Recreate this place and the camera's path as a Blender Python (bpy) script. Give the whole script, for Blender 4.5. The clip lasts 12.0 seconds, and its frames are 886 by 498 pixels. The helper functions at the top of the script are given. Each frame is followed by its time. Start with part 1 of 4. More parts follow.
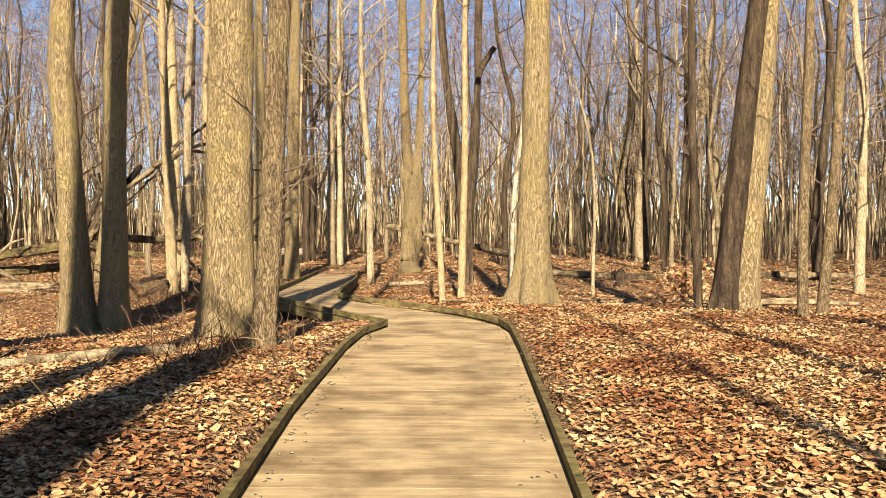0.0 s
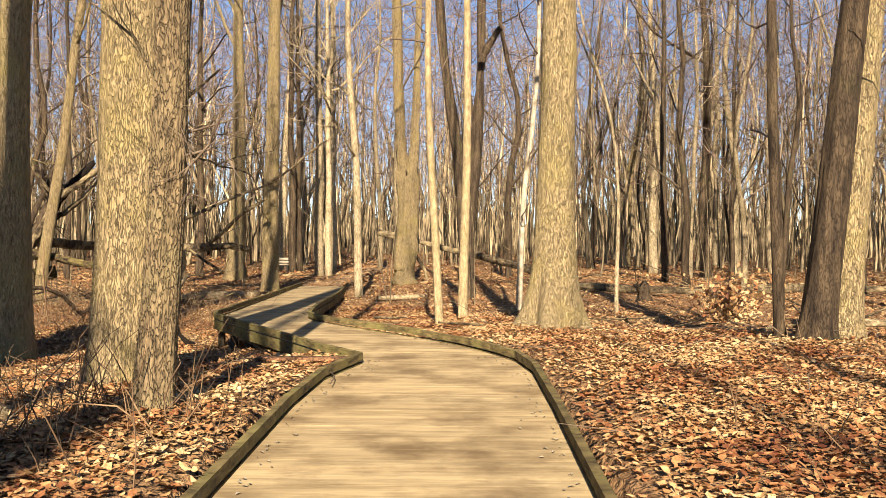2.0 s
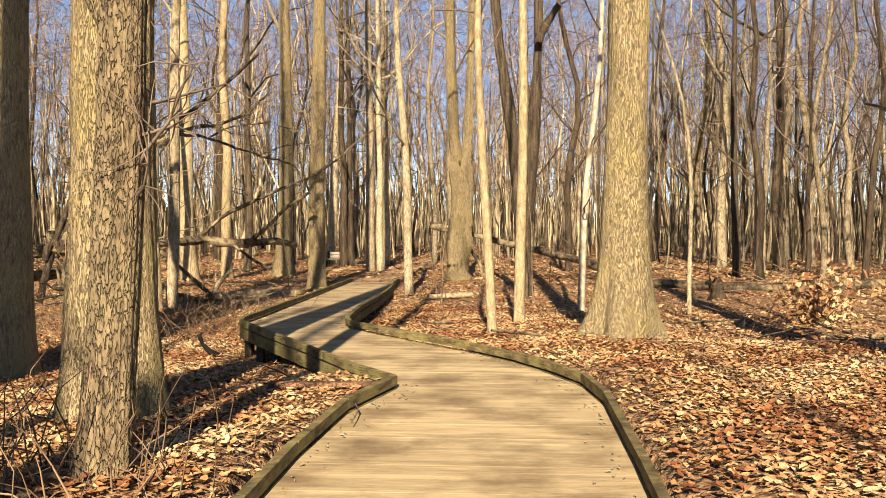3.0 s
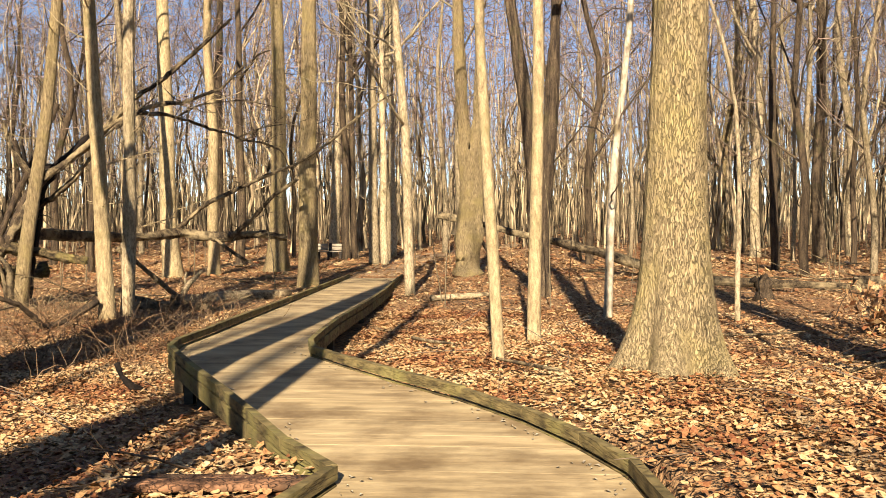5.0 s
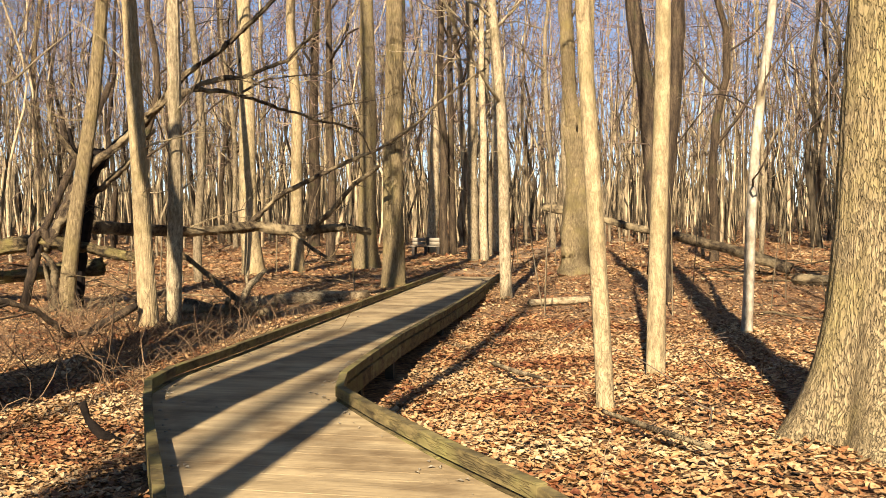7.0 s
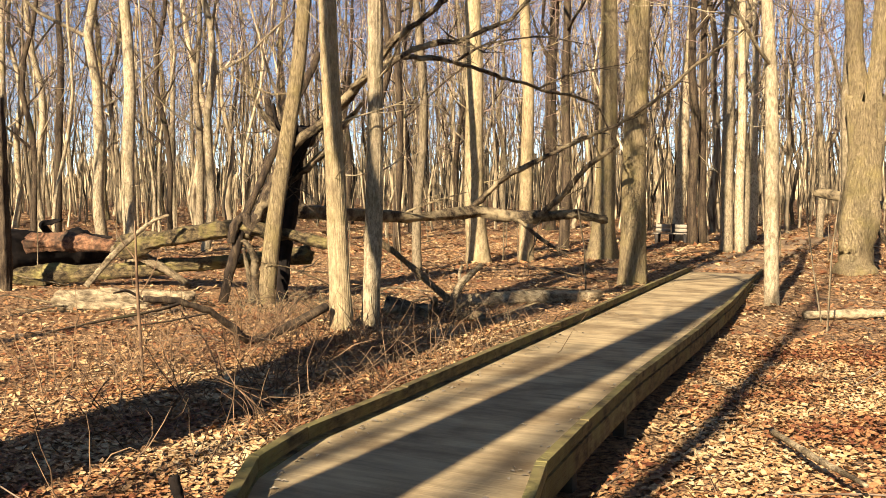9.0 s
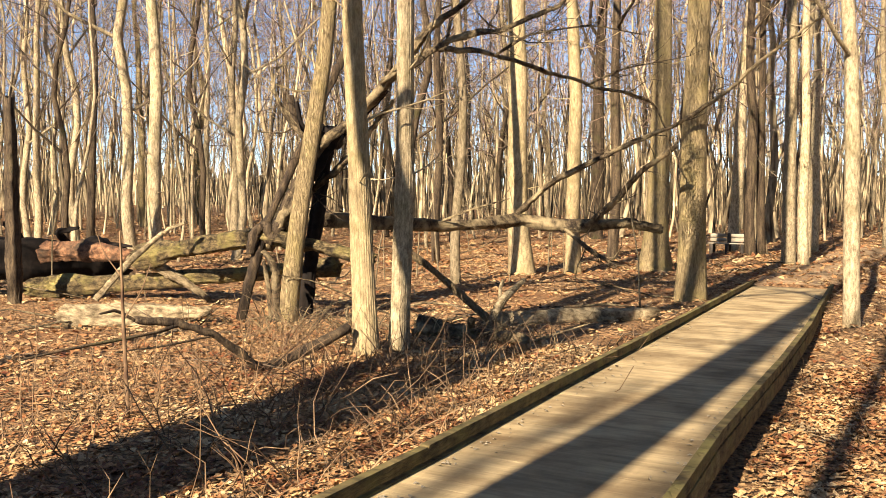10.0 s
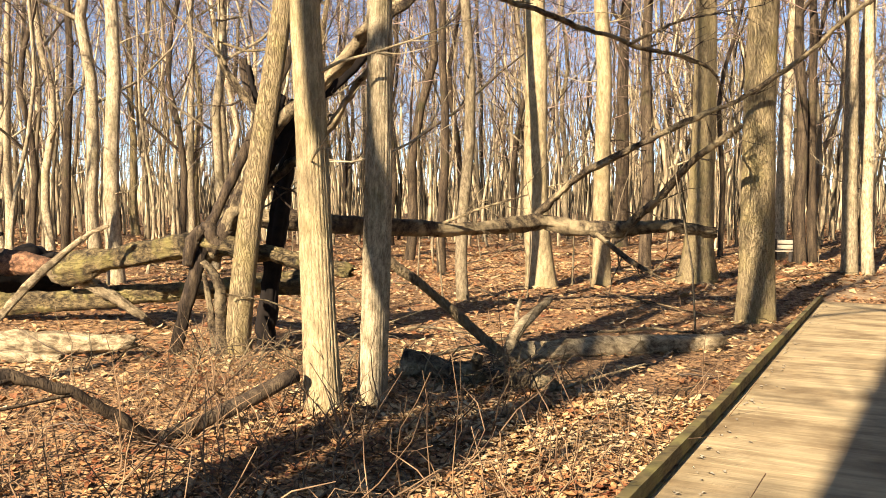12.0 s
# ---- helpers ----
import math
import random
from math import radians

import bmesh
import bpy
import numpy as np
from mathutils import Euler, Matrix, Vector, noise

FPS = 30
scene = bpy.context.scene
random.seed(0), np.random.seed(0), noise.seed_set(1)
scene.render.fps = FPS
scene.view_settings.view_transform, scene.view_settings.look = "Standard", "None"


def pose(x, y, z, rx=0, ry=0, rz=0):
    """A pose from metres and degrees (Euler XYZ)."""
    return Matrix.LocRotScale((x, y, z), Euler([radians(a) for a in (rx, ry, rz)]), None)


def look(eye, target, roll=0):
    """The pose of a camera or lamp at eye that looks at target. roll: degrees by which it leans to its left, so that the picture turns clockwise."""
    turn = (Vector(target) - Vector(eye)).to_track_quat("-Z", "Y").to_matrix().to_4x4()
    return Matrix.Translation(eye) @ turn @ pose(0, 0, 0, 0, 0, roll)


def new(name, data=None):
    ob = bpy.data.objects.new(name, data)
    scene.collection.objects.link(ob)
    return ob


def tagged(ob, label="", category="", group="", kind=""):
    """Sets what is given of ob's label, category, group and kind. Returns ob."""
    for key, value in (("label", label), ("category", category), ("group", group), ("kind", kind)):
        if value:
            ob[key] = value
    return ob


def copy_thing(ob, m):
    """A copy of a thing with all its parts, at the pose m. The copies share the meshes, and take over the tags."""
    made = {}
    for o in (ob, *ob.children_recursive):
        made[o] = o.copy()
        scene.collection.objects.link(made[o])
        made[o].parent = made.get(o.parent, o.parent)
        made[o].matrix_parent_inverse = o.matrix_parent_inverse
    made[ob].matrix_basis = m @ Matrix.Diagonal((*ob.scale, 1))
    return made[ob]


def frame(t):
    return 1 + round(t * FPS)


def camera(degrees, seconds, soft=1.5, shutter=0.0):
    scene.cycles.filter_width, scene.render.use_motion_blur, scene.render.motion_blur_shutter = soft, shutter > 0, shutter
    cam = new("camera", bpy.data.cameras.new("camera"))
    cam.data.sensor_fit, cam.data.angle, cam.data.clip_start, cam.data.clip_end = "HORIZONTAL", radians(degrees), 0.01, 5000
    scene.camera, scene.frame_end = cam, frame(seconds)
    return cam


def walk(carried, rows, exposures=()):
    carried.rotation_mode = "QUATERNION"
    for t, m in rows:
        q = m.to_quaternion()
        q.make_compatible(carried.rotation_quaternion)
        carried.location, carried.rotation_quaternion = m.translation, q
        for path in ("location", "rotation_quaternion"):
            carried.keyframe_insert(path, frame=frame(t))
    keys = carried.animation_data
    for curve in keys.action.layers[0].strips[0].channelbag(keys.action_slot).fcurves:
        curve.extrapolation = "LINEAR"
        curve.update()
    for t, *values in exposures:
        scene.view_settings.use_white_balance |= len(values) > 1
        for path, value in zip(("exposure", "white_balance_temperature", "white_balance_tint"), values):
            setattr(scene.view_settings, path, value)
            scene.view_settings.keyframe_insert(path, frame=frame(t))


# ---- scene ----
cam = camera(50.56, 12.0, soft=0.65)
# seconds, x, y, z, yaw, pitch, roll
ROWS = [
    (0, 0.004, 0.010, 1.613, -0.01, -1.56, 0.35),
    (0.5, 0.006, 0.967, 1.535, -0.59, -1.33, 0.23),
    (1, 0.082, 1.901, 1.489, -1.52, -0.65, 0.32),
    (1.5, 0.095, 2.836, 1.481, -1.18, -0.61, 0.56),
    (2, 0.033, 3.753, 1.472, -0.08, -0.92, 0.47),
    (2.5, 0.064, 4.619, 1.535, 1.35, -0.74, 0.35),
    (3, 0.102, 5.472, 1.539, 3.44, -1.48, 0.11),
    (3.2, 0.110, 5.805, 1.559, 4.39, -1.76, 0.01),
    (4.8, 0.202, 8.265, 1.624, 4.43, -2.27, -0.31),
    (5, 0.199, 8.565, 1.613, 4.47, -2.25, -0.18),
    (5.5, 0.217, 9.323, 1.638, 5.30, -1.95, -0.22),
    (6, 0.235, 10.075, 1.632, 6.67, -1.55, -0.34),
    (6.5, 0.222, 10.824, 1.593, 9.10, -2.27, -0.35),
    (7, 0.183, 11.571, 1.544, 11.28, -2.62, -0.32),
    (7.5, 0.052, 12.341, 1.533, 15.01, -2.91, -0.30),
    (7.7, 0.003, 12.632, 1.523, 17.22, -3.15, -0.26),
    (9.3, -0.575, 14.600, 1.655, 26.79, -3.80, 0.16),
    (9.5, -0.678, 14.868, 1.648, 27.24, -3.71, 0.16),
    (10, -1.033, 15.603, 1.624, 28.63, -3.43, 0.20),
    (10.5, -1.413, 16.352, 1.537, 29.61, -3.78, 0.19),
    (11, -1.804, 17.136, 1.501, 31.01, -3.79, 0.15),
    (11.5, -2.171, 17.919, 1.460, 31.32, -3.38, 0.08),
    (12, -2.528, 18.747, 1.417, 29.51, -2.87, -0.03),
    ]
EXPOSURES = [(0.0, 1.7), (3.0, 1.67), (5.5, 1.73), (7.0, 1.66), (9.5, 1.91), (12.0, 2.06)]
walk(cam, [(t, pose(x, y, z, 90 + pitch, -roll, yaw)) for t, x, y, z, yaw, pitch, roll in ROWS], EXPOSURES)

# ---- light: a clear late-winter sky and a low sun behind the walker ----
SUN_UP, SUN_AZ = 29.0, -0.8   # degrees above the horizon; shadows run along +y, turned this far to +x
world = bpy.data.worlds.new("sky")
scene.world = world
world.use_nodes = True
wn = world.node_tree
sky = wn.nodes.new("ShaderNodeTexSky")
sky.sky_type, sky.sun_disc = "NISHITA", False
sky.dust_density, sky.air_density, sky.altitude = 0.2, 0.72, 2000.0
sky.sun_elevation, sky.sun_rotation = radians(SUN_UP), radians(180 + SUN_AZ)
wn.links.new(sky.outputs[0], wn.nodes["Background"].inputs[0])
wn.nodes["Background"].inputs[1].default_value = 0.05
sun_data = bpy.data.lights.new("sun", "SUN")
sun_data.energy, sun_data.angle, sun_data.color = 5.0, radians(0.55), (1.0, 0.81, 0.6)
sun = new("sun", sun_data)
sd = Vector((math.sin(radians(SUN_AZ)) * math.cos(radians(SUN_UP)), math.cos(radians(SUN_AZ)) * math.cos(radians(SUN_UP)), -math.sin(radians(SUN_UP))))
sun.matrix_world = look((0, -30, 30), Vector((0, -30, 30)) + sd)


# ---- materials ----
def material(name, dark, light, scale=(1, 1, 1), detail=8.0, rough=0.85, bump=0.3, bump_dist=0.01, stain=None, stain_scale=0.8, stain_at=(0.5, 0.65),
             vary=0.0, island=0.0, contrast=(0.35, 0.65), crack=0.0, crack_scale=(6, 6, 1)):
    """Two tones mixed by stretched noise, a larger stain, furrows and bump; vary: brightness from object to object or island to island."""
    m = bpy.data.materials.new(name)
    m.use_nodes = True
    nt = m.node_tree
    n, lk = nt.nodes, nt.links.new
    b = n["Principled BSDF"]
    b.inputs["Roughness"].default_value = rough
    b.inputs["Specular IOR Level"].default_value = 0.25
    tc = n.new("ShaderNodeTexCoord")

    def mapped(s):
        mp = n.new("ShaderNodeMapping")
        mp.inputs["Scale"].default_value = s
        lk(tc.outputs["Object"], mp.inputs["Vector"])
        return mp.outputs[0]

    def noise_tex(vec, s, d, r=0.6):
        t = n.new("ShaderNodeTexNoise")
        t.inputs["Scale"].default_value, t.inputs["Detail"].default_value, t.inputs["Roughness"].default_value = s, d, r
        lk(vec, t.inputs["Vector"])
        return t.outputs[0]

    def ramp(fac, lo, hi, c0=(0, 0, 0, 1), c1=(1, 1, 1, 1)):
        r = n.new("ShaderNodeValToRGB")
        r.color_ramp.elements[0].position, r.color_ramp.elements[1].position = lo, hi
        r.color_ramp.elements[0].color, r.color_ramp.elements[1].color = c0, c1
        lk(fac, r.inputs[0])
        return r.outputs[0]

    def mix(fac, a, c, mode="MIX"):
        x = n.new("ShaderNodeMix")
        x.data_type, x.blend_type = "RGBA", mode
        for sock, val in ((x.inputs[0], fac), (x.inputs[6], a), (x.inputs[7], c)):
            if hasattr(val, "links"):
                lk(val, sock)
            else:
                sock.default_value = val
        return x.outputs[2]

    grain = noise_tex(mapped(scale), 1.0, detail)
    col = ramp(grain, contrast[0], contrast[1], (*dark, 1), (*light, 1))
    height = grain
    if crack:
        warp = noise_tex(mapped((5, 5, 2)), 1.0, 3.0)
        add = n.new("ShaderNodeVectorMath")
        add.operation = "MULTIPLY_ADD"
        lk(warp, add.inputs[0])
        add.inputs[1].default_value = (0.9, 0.9, 0.9)
        lk(mapped(crack_scale), add.inputs[2])
        away = n.new("ShaderNodeMath")
        away.operation = "SUBTRACT"
        lk(noise_tex(add.outputs[0], 1.0, 2.0, 0.45), away.inputs[0])
        away.inputs[1].default_value = 0.5
        size = n.new("ShaderNodeMath")
        size.operation = "ABSOLUTE"
        lk(away.outputs[0], size.inputs[0])
        gap = ramp(size.outputs[0], 0.0, 0.065, (0.14, 0.11, 0.08, 1))
        col = mix(crack, col, mix(1.0, col, gap, "MULTIPLY"))
        hm = n.new("ShaderNodeMath")
        hm.operation = "MULTIPLY_ADD"
        lk(gap, hm.inputs[0])
        hm.inputs[1].default_value = 1.0
        lk(grain, hm.inputs[2])
        height = hm.outputs[0]
    if stain:
        col = mix(ramp(noise_tex(mapped((stain_scale,) * 3), 1.0, 5.0), *stain_at), col, (*stain, 1))
    if vary or island:
        src = n.new("ShaderNodeNewGeometry").outputs["Random Per Island"] if island else n.new("ShaderNodeObjectInfo").outputs["Random"]
        k = island or vary
        g0, g1 = 1 - k, 1 + k * 0.6
        col = mix(1.0, col, ramp(src, 0.0, 1.0, (g0, g0 * 0.97, g0 * 0.94, 1), (g1, g1, g1, 1)), "MULTIPLY")
    lk(col, b.inputs["Base Color"])
    bp = n.new("ShaderNodeBump")
    bp.inputs["Strength"].default_value, bp.inputs["Distance"].default_value = bump, bump_dist
    lk(height, bp.inputs["Height"])
    lk(bp.outputs[0], b.inputs["Normal"])
    return m


def leaf_material(name, tones):
    """Dead leaves: one tone for each leaf out of several, drifting from patch to patch, with veins and blotches."""
    m = bpy.data.materials.new(name)
    m.use_nodes = True
    n, lk = m.node_tree.nodes, m.node_tree.links.new
    b = n["Principled BSDF"]
    b.inputs["Roughness"].default_value, b.inputs["Specular IOR Level"].default_value = 0.6, 0.3
    tc = n.new("ShaderNodeTexCoord")
    patch, blotch = n.new("ShaderNodeTexNoise"), n.new("ShaderNodeTexNoise")
    patch.inputs["Scale"].default_value, patch.inputs["Detail"].default_value, patch.inputs["Roughness"].default_value = 0.9, 5.0, 0.65
    blotch.inputs["Scale"].default_value, blotch.inputs["Detail"].default_value = 55.0, 3.0
    for t in (patch, blotch):
        lk(tc.outputs["Object"], t.inputs["Vector"])
    drift = n.new("ShaderNodeMapRange")
    drift.inputs[1].default_value, drift.inputs[2].default_value, drift.inputs[3].default_value, drift.inputs[4].default_value = 0.34, 0.66, -0.12, 0.72
    lk(patch.outputs[0], drift.inputs[0])
    own = n.new("ShaderNodeMath")
    own.operation = "MULTIPLY_ADD"
    own.inputs[1].default_value = 0.62
    lk(n.new("ShaderNodeNewGeometry").outputs["Random Per Island"], own.inputs[0])
    lk(drift.outputs[0], own.inputs[2])
    r = n.new("ShaderNodeValToRGB")
    el = r.color_ramp.elements
    el[0].position, el[0].color = 0.0, (*tones[0], 1)
    el[1].position, el[1].color = 1.0, (*tones[-1], 1)
    for k in range(1, len(tones) - 1):
        el.new(k / (len(tones) - 1)).color = (*tones[k], 1)
    lk(own.outputs[0], r.inputs[0])
    dim = n.new("ShaderNodeMix")
    dim.data_type, dim.blend_type = "RGBA", "MULTIPLY"
    spot = n.new("ShaderNodeValToRGB")
    spot.color_ramp.elements[0].position, spot.color_ramp.elements[1].position = 0.3, 0.6
    spot.color_ramp.elements[0].color = (0.5, 0.42, 0.36, 1)
    lk(blotch.outputs[0], spot.inputs[0])
    dim.inputs[0].default_value = 1.0
    lk(r.outputs[0], dim.inputs[6])
    lk(spot.outputs[0], dim.inputs[7])
    lk(dim.outputs[2], b.inputs["Base Color"])
    return m


leaf_mat = leaf_material("leaf_mat", ((0.105, 0.033, 0.015), (0.215, 0.09, 0.038), (0.35, 0.19, 0.082), (0.46, 0.31, 0.15), (0.56, 0.43, 0.24)))
bark_oak = material("bark_oak", (0.095, 0.07, 0.036), (0.43, 0.35, 0.195), (34, 34, 8), 10, bump=1.0, bump_dist=0.03, stain=(0.29, 0.24, 0.1), stain_scale=2.2, stain_at=(0.46, 0.72), vary=0.12, crack=0.12, crack_scale=(60, 60, 13), contrast=(0.26, 0.76))
bark_brown = material("bark_brown", (0.05, 0.036, 0.02), (0.27, 0.205, 0.115), (24, 24, 9), 10, bump=1.0, bump_dist=0.03, stain=(0.2, 0.165, 0.085), stain_scale=2.6, stain_at=(0.48, 0.7), crack=0.1, crack_scale=(40, 40, 14), contrast=(0.28, 0.74))
# the wide vary stands in for shadows that trunks cast on each other
bark_pale = material("bark_pale", (0.123, 0.0951, 0.0541), (0.508, 0.43, 0.279), (24, 24, 9), 9, contrast=(0.3, 0.7), bump=0.6, bump_dist=0.012, stain=(0.139, 0.119, 0.0492), stain_at=(0.5, 0.78), stain_scale=1.3, vary=0.5, crack=0.4, crack_scale=(60, 60, 24))
bark_smooth = material("bark_smooth", (0.16, 0.122, 0.066), (0.46, 0.38, 0.22), (20, 20, 7), 9, contrast=(0.28, 0.68), bump=0.6, bump_dist=0.012, stain=(0.17, 0.145, 0.06), stain_scale=1.5, stain_at=(0.5, 0.76), vary=0.12, crack=0.32, crack_scale=(60, 60, 20))
# dark bark, also given to trunks that only stand in shadow
bark_dark_shaded = material("bark_dark_shaded", (0.0246, 0.0172, 0.0115), (0.107, 0.0795, 0.0476), (12, 12, 2), 8, bump=0.7, bump_dist=0.015, stain=(0.0508, 0.0508, 0.0178), stain_at=(0.55, 0.7), vary=0.25, crack=0.7, crack_scale=(50, 50, 10))
bark_white = material("bark_white", (0.17, 0.15, 0.11), (0.44, 0.395, 0.3), (14, 14, 6), 8, bump=0.5, stain=(0.13, 0.105, 0.06), stain_scale=2.5, stain_at=(0.5, 0.68))
bark_far = material("bark_far", (0.0492, 0.0353, 0.0205), (0.435, 0.357, 0.221), (5, 5, 0.7), 5, bump=0.2, island=0.92)
twig_mat = material("twig_mat", (0.0763, 0.0559, 0.0407), (0.183, 0.143, 0.102), (6, 6, 6), 3, bump=0.0)
dead_wood = material("dead_wood", (0.0164, 0.0115, 0.00738), (0.139, 0.105, 0.0607), (9, 9, 9), 9, bump=1.0, bump_dist=0.02, stain=(0.295, 0.238, 0.135), stain_scale=2.4, stain_at=(0.47, 0.64), crack=0.6, crack_scale=(26, 26, 26))
log_moss = material("log_moss", (0.0205, 0.0156, 0.0082), (0.189, 0.143, 0.0697), (7, 11, 11), 10, bump=1.0, bump_dist=0.03, stain=(0.246, 0.209, 0.0697), stain_scale=2.6, stain_at=(0.5, 0.72), crack=0.6, crack_scale=(12, 44, 44))
log_red = material("log_red", (0.041, 0.0197, 0.0115), (0.295, 0.156, 0.082), (7, 7, 7), 9, bump=0.8, bump_dist=0.015, stain=(0.041, 0.0287, 0.018), stain_scale=2.2, stain_at=(0.5, 0.66), crack=0.5, crack_scale=(20, 20, 20))
log_pale = material("log_pale", (0.0984, 0.0722, 0.0394), (0.459, 0.377, 0.23), (3, 13, 13), 9, bump=0.8, bump_dist=0.015, stain=(0.082, 0.0615, 0.0344), stain_scale=2.0, stain_at=(0.52, 0.68), crack=0.35, crack_scale=(8, 44, 44))
deck_wood = material("deck_wood", (0.17, 0.13, 0.07), (0.42, 0.34, 0.195), (1.3, 9, 7), 12, rough=0.8, bump=0.35, bump_dist=0.003, stain=(0.14, 0.1, 0.052), stain_scale=1.6, stain_at=(0.44, 0.68), vary=0.03, contrast=(0.22, 0.62), crack=0.1, crack_scale=(2, 36, 10))
kerb_wood = material("kerb_wood", (0.041, 0.0328, 0.0148), (0.189, 0.152, 0.0656), (6, 6, 18), 10, bump=0.7, bump_dist=0.008, stain=(0.18, 0.164, 0.0574), stain_scale=2.2, stain_at=(0.46, 0.66), vary=0.25, crack=0.3, crack_scale=(4, 4, 40))
under_wood = material("under_wood", (0.0305, 0.0254, 0.0178), (0.0813, 0.0661, 0.0407), (4, 4, 12), 6, bump=0.4)
# dark tone deepened to paint the shade in gaps between leaves
ground_mat = material("ground_mat", (0.0492, 0.0221, 0.0107), (0.41, 0.254, 0.123), (13, 13, 13), 10, rough=0.9, bump=1.0, bump_dist=0.05, stain=(0.197, 0.102, 0.0467), stain_scale=0.35, stain_at=(0.5, 0.72), contrast=(0.36, 0.58), crack=0.5, crack_scale=(14, 14, 14))
stem_mat = material("stem_mat", (0.0697, 0.041, 0.0246), (0.23, 0.156, 0.0861), (4, 4, 4), 3, bump=0.0, island=0.4)
path_mat = material("path_mat", (0.153, 0.0968, 0.0508), (0.285, 0.203, 0.117), (5, 5, 5), 8, bump=0.6, bump_dist=0.03, stain=(0.305, 0.229, 0.137), stain_scale=1.2)
bench_wood = material("bench_wood", (0.197, 0.172, 0.127), (0.312, 0.279, 0.213), (3, 14, 14), 6, bump=0.3)
bench_frame = material("bench_frame", (0.0254, 0.0229, 0.0203), (0.061, 0.0508, 0.0407), (5, 5, 5), 4, bump=0.2)


haze_mat = material("haze_mat", (0.082, 0.0541, 0.0443), (0.271, 0.193, 0.148), (2, 2, 2), 3, bump=0.0, island=0.8)
# near black: dark rotten wood, and deep shade painted on the great log
rotten_shade_dark = material("rotten_shade_dark", (0.00246, 0.00205, 0.00164), (0.0131, 0.00902, 0.00656), (8, 8, 8), 8, rough=0.95, bump=0.8, bump_dist=0.02)


# ---- mesh helpers ----
class Geo:
    """Vertices and faces gathered for one mesh."""

    def __init__(self):
        self.v, self.f, self.n = [], [], 0

    def add(self, verts, faces):
        self.v.append(np.asarray(verts, float))
        self.f.extend([tuple(i + self.n for i in f) for f in faces])
        self.n += len(verts)

    def mesh(self, name, mat, smooth=True):
        me = bpy.data.meshes.new(name)
        me.from_pydata(np.concatenate(self.v).tolist(), [], self.f)
        me.materials.append(mat)
        if smooth:
            me.polygons.foreach_set("use_smooth", [True] * len(me.polygons))
        me.update()
        return me

    def tube(self, pts, radii, sides=6, flare=0.0, lobes=0, rough=0.0, seed=0, cap=True, ridge=0, jag=0.0):
        """A bent tapered tube; flare widens its foot, rough and ridge work furrows into it."""
        p = np.asarray(pts, float)
        r = np.asarray(radii, float)
        k = len(p)
        tan = np.gradient(p, axis=0)
        tan /= np.linalg.norm(tan, axis=1, keepdims=True) + 1e-9
        ref = np.array([1.0, 0, 0]) if abs(tan[:, 0]).mean() < 0.75 else np.array([0, 1.0, 0])
        u = ref - (tan @ ref)[:, None] * tan
        u /= np.linalg.norm(u, axis=1, keepdims=True) + 1e-9
        w = np.cross(tan, u)
        a = np.linspace(0, 2 * np.pi, sides, endpoint=False)
        rr = np.repeat(r[:, None], sides, 1)
        if flare:
            h = p[:, 2] - p[0, 2]
            wide = np.exp(-np.maximum(h, 0) / (1.9 * r[0]))[:, None]
            rr = rr * (1 + flare * wide * (1 + (0.35 * np.cos(lobes * a + seed) + 0.18 * np.cos((lobes + 2) * a + 2.1 * seed))[None, :]))
        if rough or ridge:
            rg = np.random.RandomState(seed)
            arc = np.arange(k)[:, None] * 0.35
            for _ in range(4):
                m, ph, tw = rg.randint(2, 7), rg.rand() * 6.28, rg.uniform(-0.6, 0.6)
                rr = rr * (1 + rough * 0.35 * np.cos(m * a[None, :] + ph + tw * arc))
            if ridge:
                wob = np.cumsum(rg.normal(0, 0.16, (k, sides)), axis=0)
                wob = (wob + np.roll(wob, 1, 1) + np.roll(wob, -1, 1)) / 3
                rr = rr + ridge * np.sin(a[None, :] * (sides // 3) + wob * 1.6) + ridge * 0.7 * rg.normal(0, 0.5, (k, sides))
        ring = p[:, None, :] + rr[:, :, None] * (np.cos(a)[None, :, None] * u[:, None, :] + np.sin(a)[None, :, None] * w[:, None, :])
        if jag:
            rj = np.random.RandomState(seed + 500)
            for end, way in ((0, -1), (-1, 1)):
                ring[end] += way * tan[end] * jag * rj.rand(sides, 1)
        faces = []
        for i in range(k - 1):
            for j in range(sides):
                q = (j + 1) % sides
                faces.append((i * sides + j, i * sides + q, (i + 1) * sides + q, (i + 1) * sides + j))
        if cap:
            faces.append(tuple(range((k - 1) * sides, k * sides)))
            faces.append(tuple(range(sides - 1, -1, -1)))
        self.add(ring.reshape(-1, 3), faces)


def part(name, geo, mat, parent=None, label="", smooth=True):
    ob = new(name, geo.mesh(name, mat, smooth) if isinstance(geo, Geo) else geo)
    ob.parent = parent
    if label:
        ob["label"] = label
    return ob


def thing(name, x, y, z, label, category, group="", kind=""):
    ob = new(name)
    ob.location = (x, y, z)
    ob.empty_display_size = 0.2
    return tagged(ob, label, category, group, kind)


def prism(poly, z0, z1):
    """An upright prism over a polygon given counter-clockwise; z0 and z1 are functions of x, y or numbers."""
    n = len(poly)
    f0 = z0 if callable(z0) else (lambda x, y: z0)
    f1 = z1 if callable(z1) else (lambda x, y: z1)
    v = [(x, y, f0(x, y)) for x, y in poly] + [(x, y, f1(x, y)) for x, y in poly]
    f = [tuple(range(n - 1, -1, -1)), tuple(range(n, 2 * n))] + [(i, (i + 1) % n, n + (i + 1) % n, n + i) for i in range(n)]
    return v, f


